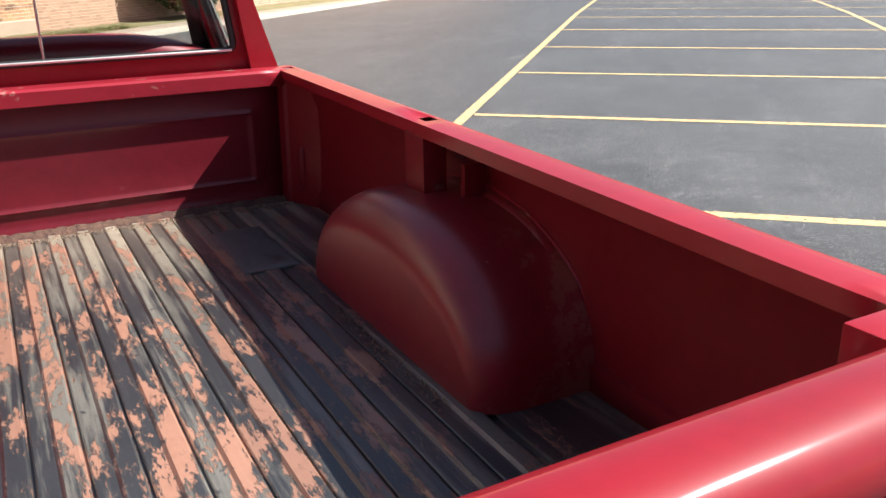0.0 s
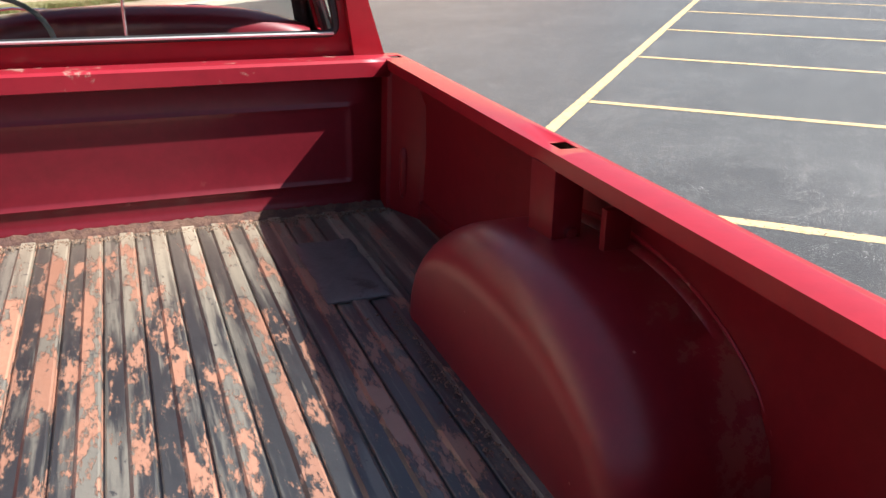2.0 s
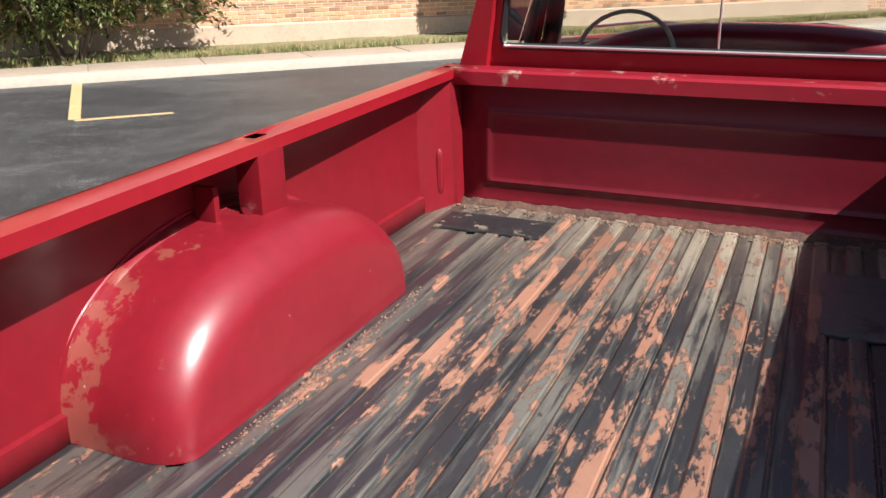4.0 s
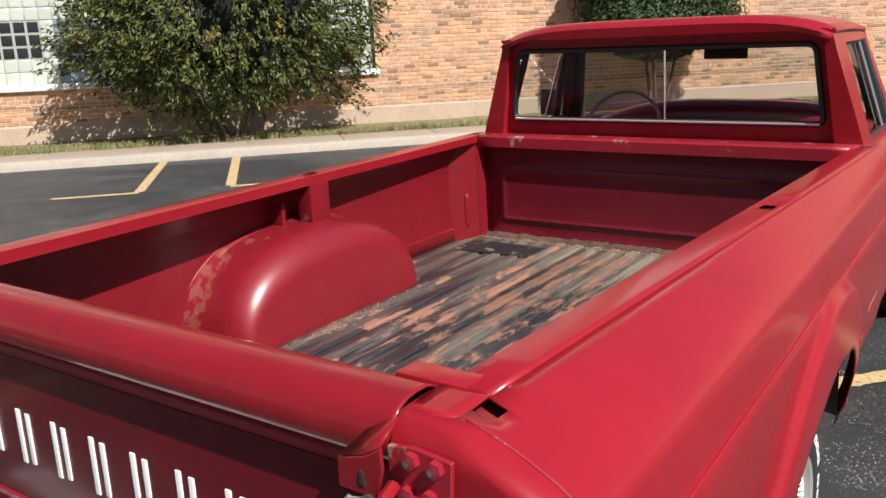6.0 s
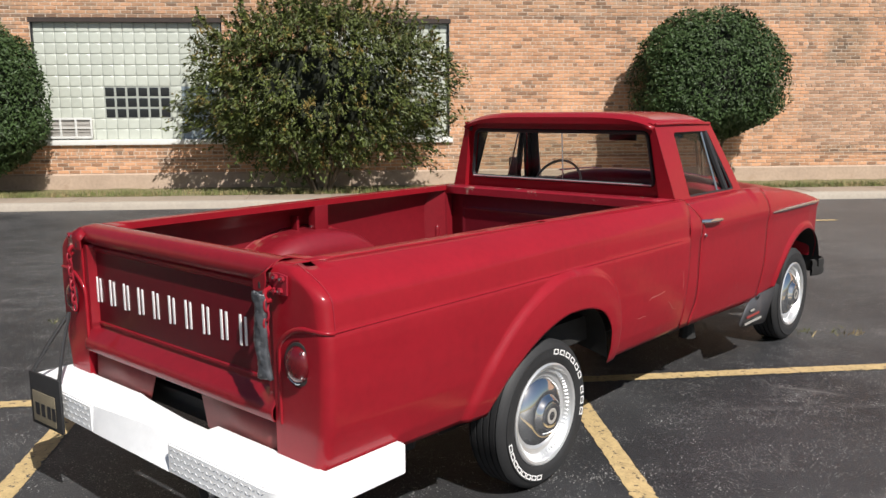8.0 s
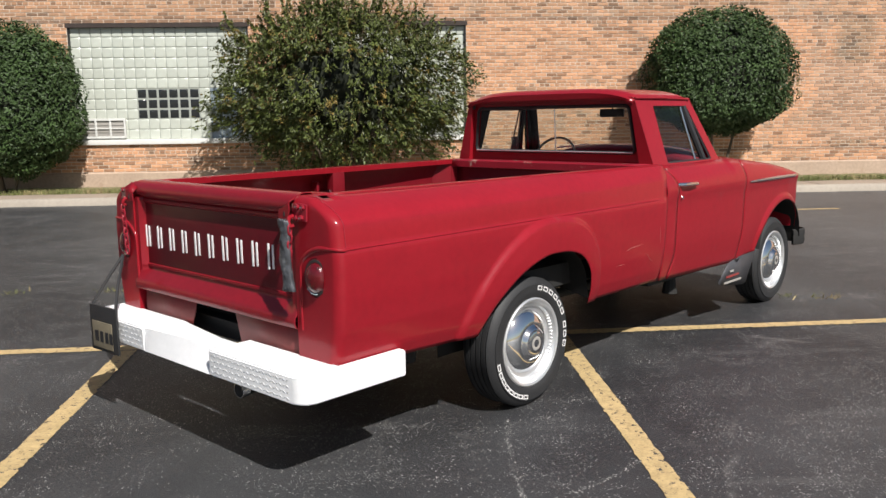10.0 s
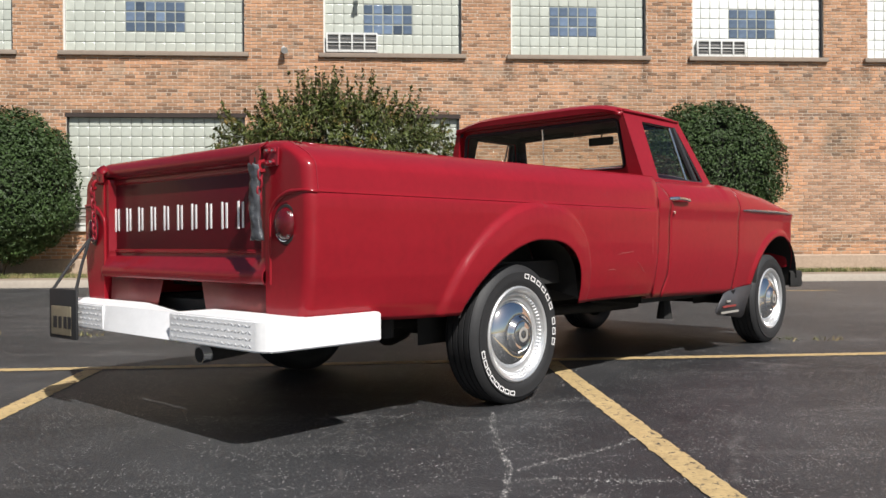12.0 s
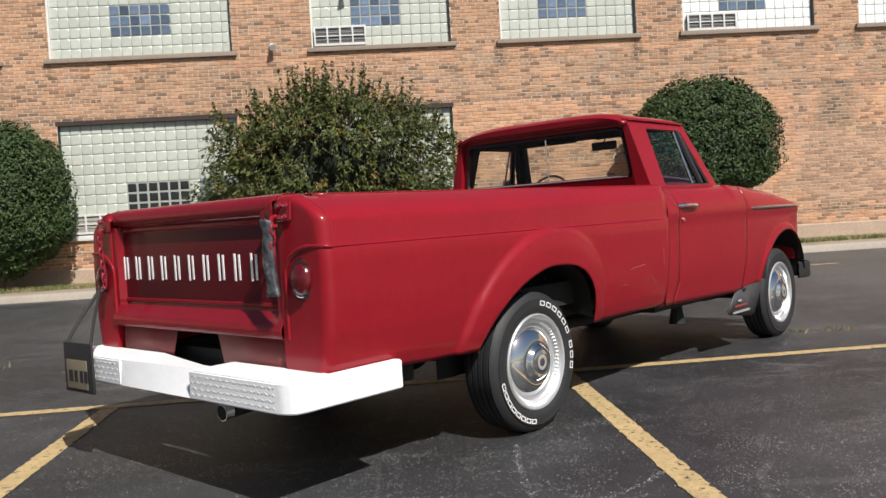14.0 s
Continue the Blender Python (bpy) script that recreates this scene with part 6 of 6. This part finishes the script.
BACK_RIM = rounded([(-0.712, 1.150), (0.712, 1.150), (0.650, 1.572), (-0.650, 1.572)], 0.03)
bm = frame_skin(BACK_OUT, BACK_RIM, back_lift(-0.024))
grid([[back_lift(-0.024)(p) for p in BACK_RIM], [back_lift(0.012)(p) for p in BACK_RIM]], True, bm=bm)
grid([[back_lift(0.012)(p) for p in BACK_RIM], [back_lift(0.012)(p) for p in BACK_WIN], [back_lift(0.04)(p) for p in BACK_WIN]], True, bm=bm)
bmesh.ops.remove_doubles(bm, verts=bm.verts, dist=1e-5)
bmesh.ops.recalc_face_normals(bm, faces=bm.faces)
part("cab_back_frame", bm, PAINT, truck, angle=40)
part("cab_back", grid([[(x, CAB_BACK - 0.012 * smooth01((1.17 - z) / 0.03), z) for x in (-0.86, -0.6, 0, 0.6, 0.86)] for z in (0.46, 0.9, 1.13, 1.145, 1.16)]), PAINT, truck, thick=0.003)
part("back_window_seal", loop_bar(BACK_WIN, back_lift(0.012), 0.012), TRIMDARK, truck, "black rubber seal")
part("back_window_trim", tube([back_lift(0.000)(p) for p in ((-0.650, 1.240), (0.0, 1.240), (0.650, 1.240))], 0.005, 6), RING, truck)
gl = bmesh.new()
gl.faces.new([gl.verts.new(back_lift(0.022)(p)) for p in BACK_WIN])
g = part("back_glass", gl, GLASS, truck)
g.visible_shadow = False
part("glass_divider", tube([back_lift(0.014)(p) for p in ((0.048, 1.240), (0.048, 1.536))], 0.0045, 6), STEEL, truck)


def roof():
    rows = []
    for j in range(25):
        v = j / 24
        row = []
        for k in range(29):
            u = lerp(-1, 1, k / 28)
            y = lerp(2.470, 3.222, v)
            fall = (abs(u) ** 5.5) * 0.048 + smooth01((0.10 - v) / 0.10) ** 2 * 0.030 + smooth01((v - 0.85) / 0.15) ** 1.5 * 0.035
            bow = 0.014 * (1 - u ** 4)
            row.append((u * (0.684 + 0.004 * math.sin(math.pi * v)), y - 0.012 * (1 - u * u) * (1 - v) + 0.03 * (1 - u * u) * v, 1.640 - fall + bow))
        rows.append(row)
    edge = [(p[0] * 0.985, p[1] + 0.004, min(p[2] - 0.016, 1.586)) for p in rows[0]]
    under = [(p[0], 2.515, p[2] + 0.002) for p in edge]
    return grid([under, edge] + rows)


part("roof", roof(), PAINT, truck, angle=55, thick=0.004)
part("headliner", grid([[(x, y, 1.578) for x in (-0.66, 0, 0.66)] for y in (2.53, 2.8, 3.20)], flip=True), LINER, truck)
both("drip_rail", tube([(0.684, 2.49, 1.583), (0.687, 2.80, 1.586), (0.684, 3.20, 1.580)], 0.008, 6), PAINT, truck)

# windscreen
WS = [(-0.76, 3.430, 1.161), (-0.4, 3.545, 1.166), (0, 3.580, 1.171), (0.4, 3.545, 1.166), (0.76, 3.430, 1.161)]
WT = [(-0.635, 3.212, 1.576), (-0.33, 3.240, 1.596), (0, 3.250, 1.601), (0.33, 3.240, 1.596), (0.635, 3.212, 1.576)]
g = part("windscreen", grid([WS, WT]), GLASS, truck)
g.visible_shadow = False
both("windscreen_pillar", tube([(0.782, 3.432, 1.153), (0.662, 3.212, 1.581)], 0.018, 8), PAINT, truck)
both("pillar_trim", tube([(0.742, 3.405, 1.150), (0.690, 3.30, 1.36), (0.632, 3.190, 1.575)], [0.034, 0.030, 0.032], 10), LINER, truck, label="dark inner pillar trim")
part("header_trim", tube([(x, 3.205 + 0.03 * (1 - (x / 0.63) ** 2), 1.572 + 0.012 * (1 - (x / 0.63) ** 2)) for x in frange(-0.63, 0.63, 12)], 0.024, 8), LINER, truck)
part("rear_header_trim", block(-0.63, 0.63, 2.545, 2.60, 1.545, 1.582, 0.008), LINER, truck)
part("windscreen_seal", tube(WS, 0.014, 8), TRIMDARK, truck)
both("wiper", tube([(0.10, 3.545, 1.232), (0.33, 3.515, 1.252), (0.58, 3.455, 1.228)], 0.006, 6), STEEL, truck)

# cab inside


def dash():
    """A deep rounded dashboard, highest in the middle, with a dark lower face."""
    rows = []
    for x in frange(-0.74, 0.74, 30):
        top = 1.268 - 0.105 * min(1.0, abs((x - 0.10) / 0.68)) ** 3.2
        rows.append([(x, 3.520, top - 0.055), (x, 3.44, top - 0.010), (x, 3.36, top), (x, 3.30, top - 0.008), (x, 3.262, top - 0.034), (x, 3.250, top - 0.070), (x, 3.262, 1.10), (x, 3.30, 0.95)])
    return grid(rows, flip=True)


dash_ob = part("dash", dash(), DASH, truck, "dark red padded dashboard", angle=60)
part("instrument_panel", block(-0.56, -0.14, 3.236, 3.262, 1.07, 1.155, 0.012), TRIMDARK, dash_ob, "black instrument panel")
part("radio", block(0.02, 0.24, 3.240, 3.262, 1.09, 1.165, 0.008), TRIMDARK, dash_ob)
for x in (0.05, 0.21):
    part("knob", tube([(x, 3.242, 1.128), (x, 3.222, 1.128)], 0.012, 10), CHROME, dash_ob)
seat = part("bench_seat", block(-0.68, 0.68, 2.634, 3.084, 0.62, 0.78, 0.03), VINYL, truck, "dark red vinyl bench seat")
part("seat_back", block(-0.68, 0.68, 2.564, 2.694, 0.74, 1.181, 0.035), VINYL, seat)
wheel_ring = [(-0.36 + 0.19 * math.cos(a), 3.094 - 0.075 * math.sin(a) * -1, 1.146 + 0.17 * math.sin(a)) for a in frange(0, 2 * math.pi, 32)]
sw = part("steering_wheel", tube(wheel_ring, 0.009, 8, caps=False), PLASTIC, truck, "thin grey steering wheel")
part("spoke", tube([(-0.54, 3.094, 1.146), (-0.36, 3.124, 1.146), (-0.18, 3.094, 1.146)], 0.009, 6), PLASTIC, sw)
part("steering_column", tube([(-0.36, 3.124, 1.141), (-0.36, 3.484, 0.95)], 0.025, 10), DASH, truck)
part("mirror", block(0.02, 0.22, 3.134, 3.154, 1.466, 1.526, 0.01), TRIMDARK, truck)
part("mirror_stem", tube([(0.12, 3.144, 1.521), (0.12, 3.184, 1.581)], 0.006, 6), STEEL, truck)
both("sun_visor", block(0.08, 0.58, 3.094, 3.114, 1.540, 1.581, 0.008), LINER, truck)
both("door_trim", grid([[(0.795, 2.654, 0.55), (0.795, 3.454, 0.55)], [(0.785, 2.654, 1.135), (0.785, 3.434, 1.135)]]), LINER, truck)
part("firewall", block(-0.78, 0.78, 3.534, 3.564, 0.45, 1.151), BLACK, truck)
part("door_mirror", block(-0.90, -0.80, 3.254, 3.284, 1.181, 1.321, 0.01), TRIMDARK, truck)

# mud flaps behind the front wheels
fl = bmesh.new()
fl.faces.new([fl.verts.new(p) for p in ((0.872, 3.37, 0.30), (0.872, 3.40, 0.275), (0.875, 3.77, 0.228), (0.88, 3.81, 0.24), (0.885, 3.96, 0.46), (0.86, 3.65, 0.44), (0.86, 3.53, 0.41))])
flap_r, flap_l = both("mud_flap", fl, FLAP, truck, thick=0.005)
for a, b, z, m in ((3.48, 3.69, 0.315, FLAPINK), (3.45, 3.73, 0.275, PLASTIC), (3.54, 3.60, 0.35, PLASTIC)):
    part("flap_bar", block(0.8745, 0.880, a, b, z, z + 0.014), m, flap_r)

# ---------------------------------------------------------------- single bricks, last
brick_long, brick_short = bpy.data.meshes.new("brick"), bpy.data.meshes.new("brick")
for me, lng in ((brick_long, BRICK_L), (brick_short, 0.098)):
    me.from_pydata(brick_verts(0, lng, 0, BRICK_H, 0), [], BRICK_FACES)
    me.materials.append(BRICK1)
for x, z, header, dy in brick_singles:
    o = new("brick", brick_short if header else brick_long)
    o.parent = wall
    o.location = (x, WALL_Y + dy, z)
